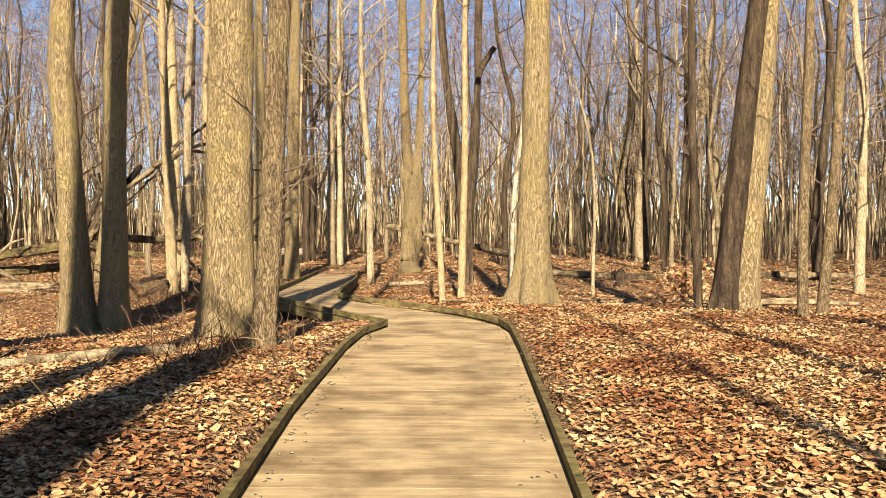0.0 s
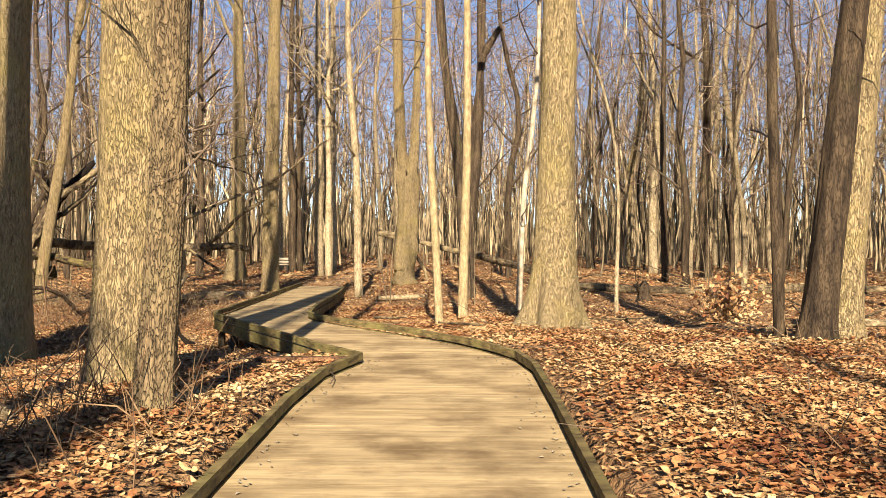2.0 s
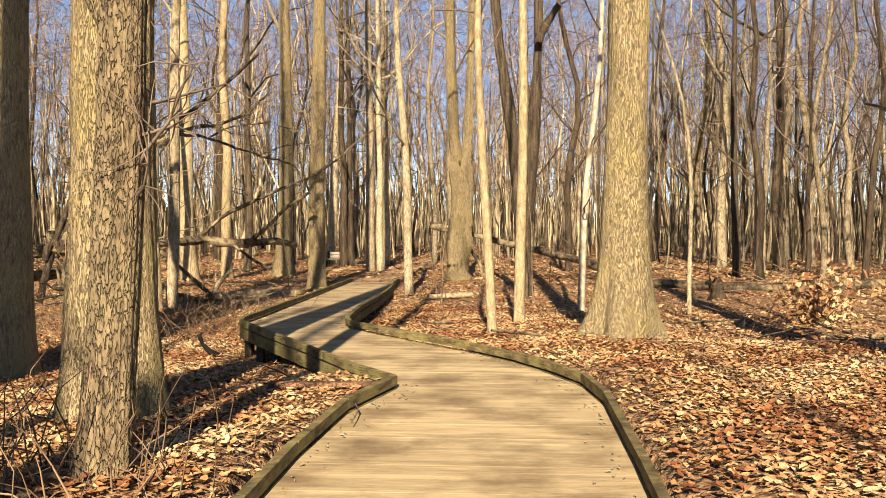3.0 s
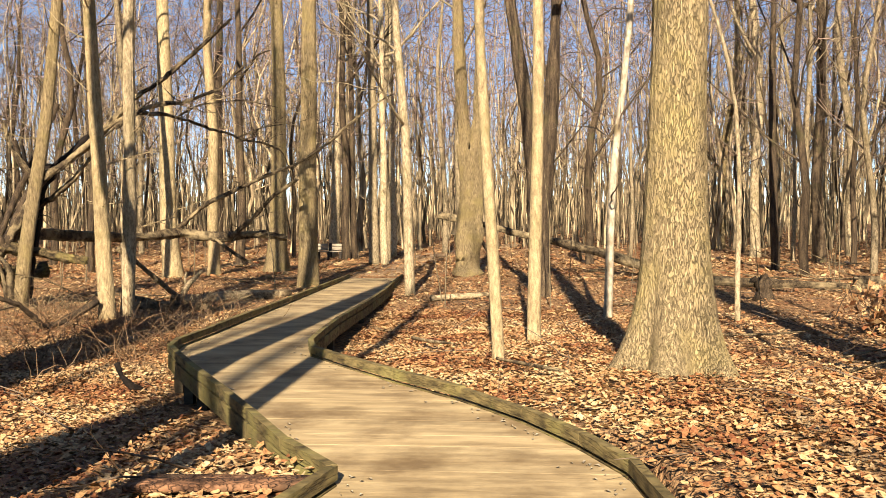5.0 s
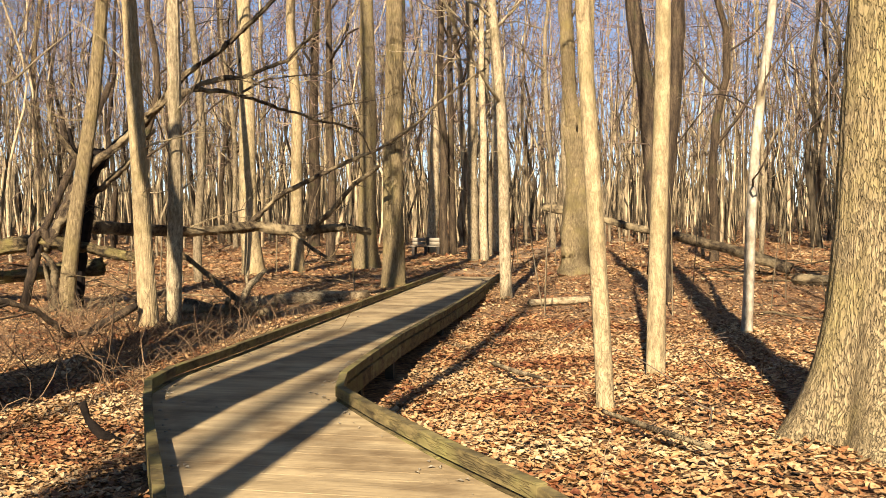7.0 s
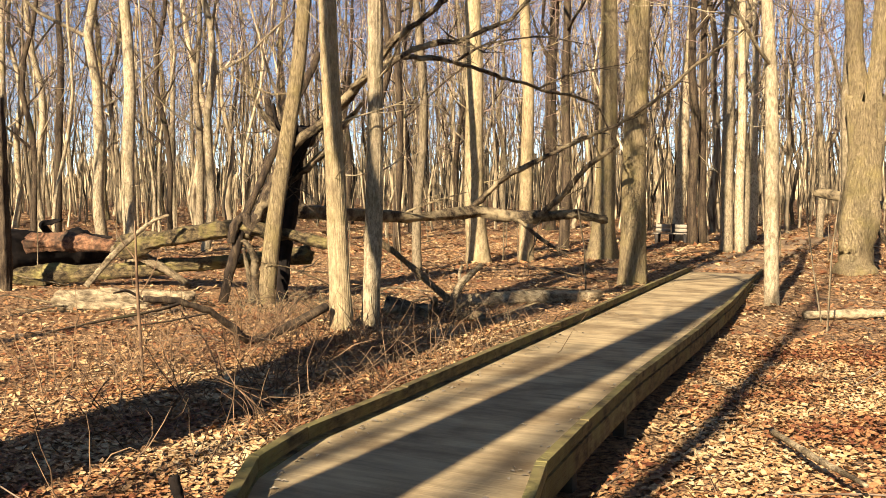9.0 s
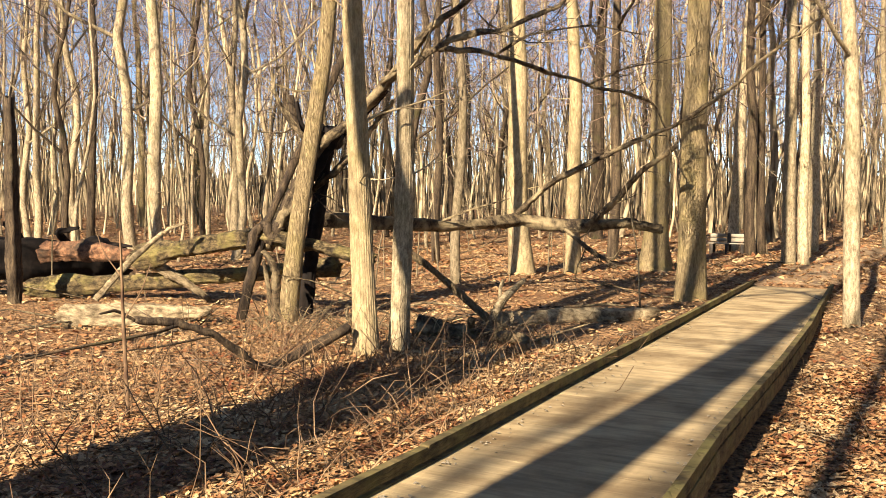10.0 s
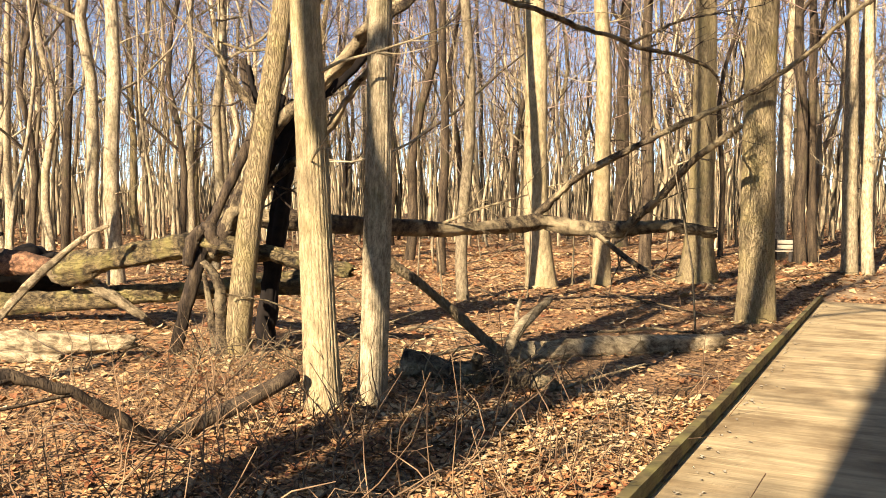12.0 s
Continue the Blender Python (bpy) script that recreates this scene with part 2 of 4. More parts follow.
# ---- plan: the boardwalk's edges and the lie of the land ----
LEFT = [(-1.15, -7), (-1.16, 4.9), (-1.22, 7.5), (-1.17, 11.2), (-1.08, 12.6), (-0.82, 13.65), (-1.24, 14.25), (-1.71, 15.1), (-2.2, 15.95), (-2.76, 16.9),
        (-3.1, 17.5), (-3.42, 18.1), (-3.58, 18.8), (-3.66, 20.2), (-3.85, 22.6), (-4.1, 26.1), (-4.45, 30.6), (-4.95, 37.2)]
RIGHT = [(0.75, -7), (0.79, 4.9), (0.87, 7.7), (0.95, 11.0), (0.97, 13.0), (0.86, 13.9), (0.62, 14.52), (0.26, 15.23), (-0.22, 15.95), (-0.86, 16.7),
         (-1.42, 17.42), (-1.9, 18.1), (-2.07, 18.75), (-2.17, 19.8), (-2.3, 21.5), (-2.45, 25.0), (-2.66, 28.6), (-3.0, 33.0), (-3.3, 37.2)]
LX, LY = zip(*LEFT)
RX, RY = zip(*RIGHT)


def deck_z(x, y):
    return 0.007 * y if y < 18 else 0.126 - 0.028 * (y - 18)


def edge_left(y):
    return np.interp(y, LY, LX)


def edge_right(y):
    return np.interp(y, RY, RX)


def sigmoid(a):
    return 1 / (1 + np.exp(-np.clip(a, -40, 40)))


def land(x, y):
    """The forest floor, before the boardwalk is sunk into it."""
    turn = 15.5 + 0.5 * np.clip(x, -8, 5)
    z = -0.38 + 0.66 * sigmoid((turn - y) / 2) + 0.28 * np.exp(-((x - 0.8) ** 2 / 6.5 + (y - 18.5) ** 2 / 32))
    z = z + 0.12 * np.exp(-((x + 7.3) ** 2 + (y - 25.3) ** 2) / 4) + 0.06 * sigmoid((x - 2.5) * 2) * sigmoid(17.5 - y)
    z = z + 0.035 * np.sin(x * 0.9 + 1.3) * np.sin(y * 0.7) + 0.02 * np.sin(x * 2.3 - y * 1.9)
    return z


def floor_z(x, y):
    """The forest floor as it lies: it never stands over the kerb and dips under the deck."""
    x, y = np.asarray(x, float), np.asarray(y, float)
    z = land(x, y)
    dk = np.where(y < 18, 0.007 * y, 0.126 - 0.028 * (y - 18))
    out = np.maximum(np.interp(y, LY, LX) - x, x - np.interp(y, RY, RX))
    cap = np.where(out > 0.03, dk + 0.085 + 0.3 * np.maximum(out, 0), dk - 0.13)
    return np.where((y < 37.4) & (y > -8), np.minimum(z, cap), z)


def gz(x, y):
    return float(floor_z(x, y))


# ---- ground: one sheet to the horizon ----
gx = np.concatenate([[-900, -400, -200, -120], np.arange(-80, -12, 1.5), np.arange(-12, -6, 0.3), np.arange(-6, 3, 0.13), np.arange(3, 10, 0.3), np.arange(10, 80, 1.5), [120, 200, 400, 900]])
gy = np.concatenate([[-900, -400, -200, -100], np.arange(-60, -8, 1.5), np.arange(-8, 40, 0.22), np.arange(40, 100, 1.2), [120, 200, 400, 900]])
GX, GY = np.meshgrid(gx, gy)
rg = np.random.RandomState(4)
GZ = floor_z(GX, GY) + rg.normal(0, 0.008, GX.shape)
nx, ny = len(gx), len(gy)
geo = Geo()
geo.add(np.stack([GX, GY, GZ], -1).reshape(-1, 3), [(j * nx + i, j * nx + i + 1, (j + 1) * nx + i + 1, (j + 1) * nx + i) for j in range(ny - 1) for i in range(nx - 1)])
tagged(part("ground", geo, ground_mat), "forest floor under brown fallen leaves", "ground", kind="structure")


# ---- trees ----
def wander(rg, base, way, length, steps, bend):
    """Points of a limb that leaves base along way and wanders."""
    d = np.array(way, float)
    d /= np.linalg.norm(d)
    p = [np.array(base, float)]
    for _ in range(steps):
        d = d + rg.normal(0, bend, 3)
        d[2] += 0.06
        d /= np.linalg.norm(d)
        p.append(p[-1] + d * length / steps)
    return np.array(p)


def crown(geo, rg, axis, radii, start, limbs, twigs=4, fine=3, reach=0.28, sides=(6, 4, 3), segs=(6, 4)):
    """Limbs, branches and twigs on the upper part of a trunk given by its axis."""
    z0, top = axis[0][2], axis[-1][2]
    for i in range(limbs):
        h = start + (top - z0 - start) * (i + rg.rand()) / limbs
        q = np.array([np.interp(z0 + h, axis[:, 2], axis[:, k]) for k in range(3)])
        r = np.interp(z0 + h, axis[:, 2], radii) * rg.uniform(0.3, 0.55)
        r = max(r, 0.012)
        a = rg.rand() * 6.28
        up = rg.uniform(0.35, 1.3)
        ln = (top - z0) * reach * rg.uniform(0.5, 1.1) * (1.15 - 0.6 * h / (top - z0))
        lp = wander(rg, q, (math.cos(a), math.sin(a), up), ln, segs[0], 0.17)
        geo.tube(lp, np.linspace(r, r * 0.25, segs[0] + 1), sides[0], cap=False)
        for _ in range(twigs):
            s = rg.uniform(0.25, 1.0)
            k = s * segs[0]
            b0 = lp[-1] if k >= segs[0] else lp[int(k)] + (lp[int(k) + 1] - lp[int(k)]) * (k - int(k))
            dr = lp[-1] - lp[0] + rg.normal(0, 0.55, 3) * ln
            l2 = ln * rg.uniform(0.3, 0.6)
            r2 = max(r * (1 - 0.75 * s) * 0.55, 0.007)
            bp = wander(rg, b0, dr, l2, segs[1], 0.22)
            geo.tube(bp, np.linspace(r2, r2 * 0.35, segs[1] + 1), sides[1], cap=False)
            for _ in range(fine):
                c0 = bp[rg.randint(1, segs[1] + 1)]
                tp = wander(rg, c0, bp[-1] - bp[0] + rg.normal(0, 0.6, 3) * l2, l2 * rg.uniform(0.35, 0.8), 2, 0.25)
                geo.tube(tp, np.linspace(max(r2 * 0.45, 0.005), 0.003, 3), sides[2], cap=False)


def trunk_axis(rg, height, lx, ly, bend=0.05, steps=14, low=0.0, full=9.0):
    """Points of a standing trunk, straight along its lean low down, uprighting and wandering above."""
    hs = np.concatenate([[-0.25, 0.0, 0.12, 0.3, 0.6, 1.0], np.linspace(1.6, height, steps)])
    ph, am = rg.rand(4) * 6.28, rg.normal(0, bend, 4)
    x = lx * np.minimum(hs, full + 0.25 * (hs - full)) + am[0] * np.sin(hs * 0.55 + ph[0]) * np.minimum(hs / 4, 1.5) + am[1] * np.sin(hs * 1.3 + ph[1]) * 0.3
    y = ly * np.minimum(hs, full + 0.25 * (hs - full)) + am[2] * np.sin(hs * 0.55 + ph[2]) * np.minimum(hs / 4, 1.5) + am[3] * np.sin(hs * 1.3 + ph[3]) * 0.3
    return np.stack([x, y, hs], -1)


def dense(axis, step, upto):
    z = np.concatenate([np.arange(axis[0, 2], upto, step), axis[axis[:, 2] > upto + 0.05, 2]])
    return np.stack([np.interp(z, axis[:, 2], axis[:, k]) for k in range(3)], -1)


def standing(x, y, r, lx=0.0, ly=0.0, height=19.0, bark=None, label="", flare=0.45, seed=0, limbs=9, start=7.0, detail=1, bend=0.1, group="forest trees", twigs=4, fine=3):
    """A leafless tree with its own trunk and crown at a given place."""
    rg = np.random.RandomState(1000 + seed)
    bark = bark or bark_pale
    ob = thing("tree", x, y, gz(x, y), label or "leafless forest tree with pale furrowed grey-brown bark", "tree", group)
    axis = trunk_axis(rg, height, lx, ly, bend)
    geo = Geo()
    line = dense(axis, 0.07 if detail > 1 else 0.25, 6.5 if detail > 1 else 3.0)
    rad = r * np.clip(1 - 0.8 * line[:, 2] / height, 0.08, 1.1)
    sides = {0: 8, 1: 14, 2: 84}[detail]
    geo.tube(line, rad, sides, flare, rg.randint(4, 7), 0.05 if detail else 0.03, seed, ridge=0.006 if detail > 1 else 0)
    part("trunk", geo, bark, ob)
    geo = Geo()
    crown(geo, rg, axis, r * np.clip(1 - 0.8 * axis[:, 2] / height, 0.08, 1.1), start, limbs, twigs, fine, 0.28, (6, 4, 3) if detail else (4, 3, 3), (6, 4) if detail else (4, 3))
    for _ in range(rg.randint(3, 8) if y > 8 and height < 22.5 else 0):
        h, a = rg.uniform(1.8, 9.0), rg.rand() * 6.28
        q = np.array([np.interp(h, axis[:, 2], axis[:, k]) for k in range(3)])
        ln = rg.uniform(0.4, 1.9)
        bp = wander(rg, q, (math.cos(a), math.sin(a), rg.uniform(-0.1, 0.9)), ln, 5, 0.2)
        geo.tube(bp, np.linspace(0.006 + 0.007 * ln, 0.004, 6), 4, cap=False)
        for _ in range(rg.randint(1, 5)):
            k = rg.randint(1, 5)
            tp = wander(rg, bp[k], bp[k + 1] - bp[k - 1] + rg.normal(0, 0.16, 3), ln * rg.uniform(0.25, 0.5), 3, 0.25)
            geo.tube(tp, np.linspace(0.006, 0.003, 4), 3, cap=False)
    part("crown", geo, twig_mat if r < 0.12 else bark, ob, "bare limbs and twigs")
    return ob


# trees beside the boardwalk
OAK_LABEL = "large leafless oak with deeply furrowed grey-tan bark"
standing(-2.84, 12.45, 0.325, 0.004, 0.0, 23, bark_oak, OAK_LABEL, 0.6, 1, 10, 9, 2, 0.03)
slim_oak = standing(-1.95, 10.20, 0.13, 0.056, 0.0, 17, bark_brown, "slim leafless oak with shaggy brown bark leaning beside a larger one", 0.7, 2, 12, 6, 2, 0.05)
for limb in (
        ((-1.75, 10.2, 1.99), (-1.64, 10.14, 2.01), (-1.53, 10.12, 2.04), (-1.42, 10.11, 1.98)),
        ((-1.77, 10.21, 1.82), (-1.67, 10.13, 1.93), (-1.54, 10.06, 2.05), (-1.45, 10.02, 2.23), (-1.42, 9.96, 2.31)),
        ((-1.76, 10.18, 2.15), (-1.69, 10.31, 2.18), (-1.58, 10.45, 2.24), (-1.44, 10.69, 2.33)),
        ((-1.79, 10.21, 1.65), (-1.68, 10.09, 1.73), (-1.64, 10.04, 1.84)),
        ):
    rg = np.random.RandomState(len(limb) * 11)
    path = np.array(limb) - tuple(slim_oak.location)
    geo = Geo()
    geo.tube(path, np.linspace(0.013, 0.004, len(path)), 5, cap=False)
    for k in range(1, len(path)):
        for _ in range(3):
            tp = wander(rg, path[k], path[k] - path[k - 1] + rg.normal(0, 0.12, 3), rg.uniform(0.15, 0.5), 4, 0.25)
            geo.tube(tp, np.linspace(0.005, 0.002, 5), 3, cap=False)
    part("branch", geo, twig_mat, slim_oak)
standing(1.7, 17.6, 0.285, 0.008, 0.0, 24, bark_oak, "large leafless oak with mossy bark and flared foot", 1.7, 3, 10, 9, 2, 0.02)


def twin(x, y, label, legs, seed):
    """A tree with two trunks from one foot; each leg: dx, dy, radius, lean x, lean y, bark."""
    rg = np.random.RandomState(seed)
    ob = thing("tree", x, y, gz(x, y), label, "tree", "forest trees")
    for dx, dy, r, lx, ly, bark in legs:
        axis = trunk_axis(rg, 20, lx, ly, 0.03)
        # made-up bends above the view steer the trunks' shadows on trees behind
        if lx < 0:
            axis[:, 0] += 0.2 * np.clip(axis[:, 2] - 4.9, 0, 1.1) - 0.45 * np.clip(axis[:, 2] - 6.4, 0, 0.6)
        if lx == 0:
            axis[:, 0] += 0.17 * np.maximum(axis[:, 2] - 5.6, 0)
        line = dense(axis, 0.1, 6.5)
        geo = Geo()
        geo.tube(line + (dx, dy, 0), r * np.clip(1 - 0.8 * line[:, 2] / 20, 0.08, 1.1), 40, 0.75, 5, 0.06, seed, ridge=0.005)
        part("trunk", geo, bark, ob)
        geo = Geo()
        crown(geo, rg, axis + (dx, dy, 0), r * np.clip(1 - 0.8 * axis[:, 2] / 20, 0.08, 1), 8, 8)
        part("crown", geo, bark, ob, "bare limbs and twigs")
    return ob


twin(-5.95, 16.3, "leafless tree with two pale trunks on one foot", ((-0.31, -0.05, 0.25, -0.08, 0.0, bark_oak), (0.24, 0.05, 0.23, 0.0, 0.0, bark_oak)), 21)
# the first leg's dark bark paints in the shadow lying on it
twin(4.5, 14.5, "leafless tree with two leaning trunks, one darkened for shadow, one pale", ((-0.16, 0.0, 0.18, 0.1, 0.0, bark_dark_shaded), (0.25, 0.35, 0.215, 0.075, 0.0, bark_oak)), 22)

standing(0.01, 18.6, 0.066, -0.04, 0, 13, bark_smooth, "thin leafless young tree with smooth pale bark", 0.2, 4, 6, 5, 1, 0.1)
standing(0.42, 20.4, 0.085, 0.012, 0, 15, bark_smooth, "thin leafless young tree with smooth pale bark", 0.2, 5, 6, 5, 1, 0.05)
standing(1.85, 25.9, 0.08, 0.053, 0.005, 14, bark_white, "slender tree with whitish bark", 0.25, 6, 6, 5, 1, 0.08)
standing(4.1, 25.5, 0.05, -0.069, 0, 11, bark_pale, "thin crooked sapling with pale bark", 0.2, 7, 6, 3.5, 1, 0.2)
standing(-2.38, 31.2, 0.13, -0.035, 0, 17, bark_pale, "leafless tree with grey bark and small stubs", 0.2, 8, 9, 3.5, 1, 0.1)
# furrowed bark chosen here to imitate branch shadows on the trunk
standing(-5.35, 33.2, 0.265, 0.012, 0, 22, bark_oak, "leafless tree with tan bark mottled for branch shadow beside the boardwalk", 0.35, 9, 9, 8, 1, 0.04)
standing(-7.75, 39.3, 0.29, 0.012, 0, 22, bark_oak, "leafless tree with mossy bark and wide root flare", 0.9, 10, 9, 8, 1, 0.03)
standing(-10.45, 36.9, 0.27, -0.027, -0.01, 22, bark_smooth, "", 0.35, 11, 9, 8, 1)
standing(-9.45, 37.8, 0.19, 0.0, 0.0, 20, bark_smooth, "", 0.3, 12, 9, 8, 1)
standing(-14.9, 55, 0.29, 0.022, 0, 22, bark_dark_shaded, "leafless tree with dark bark", 0.3, 13)
standing(-7.83, 49.2, 0.22, 0.05, 0.004, 21, bark_pale, "", 0.3, 14)
standing(-6.55, 47.3, 0.14, -0.015, 0, 18, bark_dark_shaded, "slim leafless tree with dark bark", 0.2, 15)
standing(-5.1, 47.0, 0.16, -0.01, 0, 19, bark_pale, "", 0.3, 16)
standing(-5.44, 51.5, 0.16, -0.011, 0, 19, bark_pale, "", 0.3, 17)
standing(-4.74, 43.5, 0.14, -0.011, 0, 18, bark_pale, "", 0.3, 18)
standing(4.1, 15.0, 0.072, -0.055, 0, 14, bark_dark_shaded, "slim leafless tree with dark bark", 0.2, 19, 6, 5)
standing(5.4, 14.0, 0.085, -0.004, 0, 15, bark_brown, "slim leafless tree with brown bark", 0.2, 20, 6, 5)
standing(5.95, 14.6, 0.092, 0.05, 0, 15, bark_brown, "slim leafless tree with brown bark", 0.2, 21, 6, 5)
standing(14.0, 35.0, 0.2, 0.019, 0, 21, bark_dark_shaded, "leafless tree with dark bark", 0.3, 22)
standing(12.3, 27.6, 0.15, -0.02, 0, 19, bark_pale, "", 0.3, 23)
standing(10.5, 50, 0.22, -0.012, 0, 22, bark_pale, "", 0.3, 24)
standing(11.9, 46, 0.24, -0.01, 0, 22, bark_dark_shaded, "leafless tree with dark bark", 0.3, 25)
standing(15.2, 52, 0.22, -0.05, 0, 22, bark_pale, "", 0.3, 26)
standing(-7.17, 24.95, 0.138, -0.036, -0.018, 18, bark_smooth, "slim pale-barked tree standing close to another", 0.35, 27, 8, 6, 2, 0.03)
standing(-6.99, 25.4, 0.12, 0.026, 0.012, 17, bark_pale, "slim grey-barked tree standing close to another", 0.35, 28, 8, 6, 2, 0.03)
# darker bark on the whole trunk imitates the shade on its foot
standing(-9.95, 26.95, 0.15, 0.125, 0.064, 17, bark_oak, "leaning leafless tree with fallen limbs caught in it", 0.25, 29, 9, 6, 1, 0.06)
standing(-18.7, 32.9, 0.18, -0.014, -0.007, 20, bark_pale, "", 0.3, 30)
standing(-9.98, 42.7, 0.16, 0, 0, 19, bark_dark_shaded, "leafless tree with dark bark", 0.3, 31)
standing(-10.5, 33.6, 0.11, -0.009, 0, 17, bark_pale, "", 0.2, 32)
standing(-14.0, 39.0, 0.12, 0.003, 0, 17, bark_dark_shaded, "leafless tree with dark bark", 0.2, 33)
standing(-30.8, 41.3, 0.17, 0.024, 0.01, 20, bark_dark_shaded, "leafless tree with dark bark", 0.2, 34)
standing(-26.0, 42.6, 0.13, 0.013, 0, 19, bark_pale, "", 0.2, 35)
standing(-26.5, 44.8, 0.16, 0.009, 0, 19, bark_pale, "", 0.2, 36)
standing(-3.2, 53.6, 0.14, -0.027, 0, 19, bark_pale, "", 0.2, 37)
standing(-33.3, 40.8, 0.16, 0.03, 0, 19, bark_pale, "", 0.2, 38)
standing(9.0, 41.3, 0.15, -0.023, 0, 19, bark_dark_shaded, "leafless tree with dark bark", 0.2, 39)
standing(16.6, 60.2, 0.23, -0.02, 0, 21, bark_pale, "", 0.2, 40)
standing(10.9, 44.6, 0.12, 0.015, 0, 18, bark_pale, "", 0.2, 41)
standing(-5.2, 43.9, 0.2, -0.009, 0, 20, bark_pale, "", 0.2, 42)
standing(-6.8, 46.8, 0.17, -0.009, 0, 20, bark_dark_shaded, "leafless tree with dark bark", 0.2, 43)
standing(-1.5, 38.4, 0.14, -0.03, -0.01, 18, bark_pale, "", 0.2, 44)
# unseen trees added behind and beside the start of the walk to cast shadows ahead
# height set so that its shadow ends low on the oak ahead
standing(-2.3, -5.0, 0.38, 0.0, 0.0, 9.7, bark_oak, "unseen oak trunk added behind the start, cut short for its shadow", 0.35, 51, 2, 8, 1, 0.03, twigs=3, fine=2)
standing(-1.9, -12.0, 0.32, 0.0, 0.0, 21, bark_oak, OAK_LABEL, 0.35, 61, 4, 15, 1, 0.03, twigs=3, fine=2)
standing(2.75, -6.0, 0.09, -0.04, 0.0, 17, bark_pale, "", 0.3, 52, 3, 10, 1, 0.05, twigs=3, fine=2)
standing(3.95, -3.0, 0.12, -0.02, 0.0, 18, bark_pale, "", 0.3, 53, 3, 10, 1, 0.05, twigs=3, fine=2)
standing(-4.6, 1.5, 0.12, 0.0, 0.0, 18, bark_pale, "", 0.3, 54, 4, 10, 1, 0.05, twigs=3, fine=2)
standing(5.6, 6.0, 0.1, 0.02, 0.0, 17, bark_pale, "", 0.3, 55, 4, 9, 1, 0.05, twigs=3, fine=2)
# kept short so that its shadow band stops on the deck
standing(-3.2, -4.0, 0.27, 0.02, 0.0, 15, bark_oak, "", 0.3, 60, 4, 11, 1, 0.03, twigs=3, fine=2)
standing(-5.9, 0.5, 0.42, 0.0, 0.0, 21, bark_oak, OAK_LABEL, 0.35, 59, 4, 12, 1, 0.03, twigs=3, fine=2)
standing(-5.4, 3.5, 0.36, 0.0, 0.0, 20, bark_oak, OAK_LABEL, 0.35, 58, 4, 12, 1, 0.03, twigs=3, fine=2)
standing(-10.5, 7.0, 0.2, 0.0, 0.0, 20, bark_oak, "", 0.3, 56, 4, 10, 1, 0.05, twigs=3, fine=2)
standing(9.5, 8.0, 0.2, 0.0, 0.0, 20, bark_oak, "", 0.3, 57, 5, 9, 1, 0.05, twigs=3, fine=2)


def branched(name, label, category, mat, pieces, group="", twiggy=0):
    """A dead or forked tree made of limbs: each piece (part name, points, radius at the start, at the end, sides)."""
    x, y, z = pieces[0][1][0]
    ob = thing(name, x, y, z, label, category, group)
    for i, (pname, pts, r0, r1, sides) in enumerate(pieces):
        p = np.array(pts, float) - (x, y, z)
        t = np.linspace(0, len(p) - 1, max(9 * (len(p) - 1) + 1, 10))
        q = np.stack([np.interp(t, range(len(p)), p[:, k]) for k in range(3)], -1)
        for _ in range(5):
            q[1:-1] = (q[:-2] + 2 * q[1:-1] + q[2:]) / 4
        rgb = np.random.RandomState(len(pts) * 7 + i)
        fat = rgb.normal(0, 0.24, len(q) + 4)
        fat = (fat[:-4] + fat[1:-3] + fat[2:-2] + fat[3:-1] + fat[4:]) / 5
        if len(p) > 4:
            sway = np.cumsum(rgb.normal(0, 1, (len(q), 3)), 0)
            sway -= np.linspace(0, 1, len(q))[:, None] * sway[-1]
            q += sway * 0.012 * (1 if pname == "branch" else 0.4)
        q[1:-1] += rgb.normal(0, min(r0 * 0.06, 0.007), (len(q) - 2, 3))
        geo = Geo()
        geo.tube(q, np.linspace(r0, r1, len(q)) * (1 + fat), sides * 2 if r0 > 0.1 else sides + 4, rough=0.2 if r0 > 0.1 else 0.14, seed=i + 3, ridge=min(0.014, r0 * 0.09), jag=r0 * 0.9 if r0 > 0.07 else 0)
        limb = part(pname, geo, mat, ob)
        if pname == "branch" and twiggy:
            geo = Geo()
            for _ in range(twiggy):
                k = rgb.randint(2, len(q))
                ahead = q[min(k + 1, len(q) - 1)] - q[k - 1]
                size = rgb.uniform(0.25, 0.9)
                tw = wander(rgb, q[k], ahead / (np.linalg.norm(ahead) + 1e-6) + rgb.normal(0, 0.7, 3), size, 4, 0.25)
                geo.tube(tw, np.linspace(min(0.016, r1), 0.004, 5), 4, cap=False)
                tw2 = wander(rgb, tw[2], tw[4] - tw[1] + rgb.normal(0, 0.25, 3), size * 0.5, 3, 0.3)
                geo.tube(tw2, np.linspace(0.007, 0.003, 4), 3, cap=False)
            tagged(part("twig_spray", geo, mat, limb), kind="stuff")
    return ob


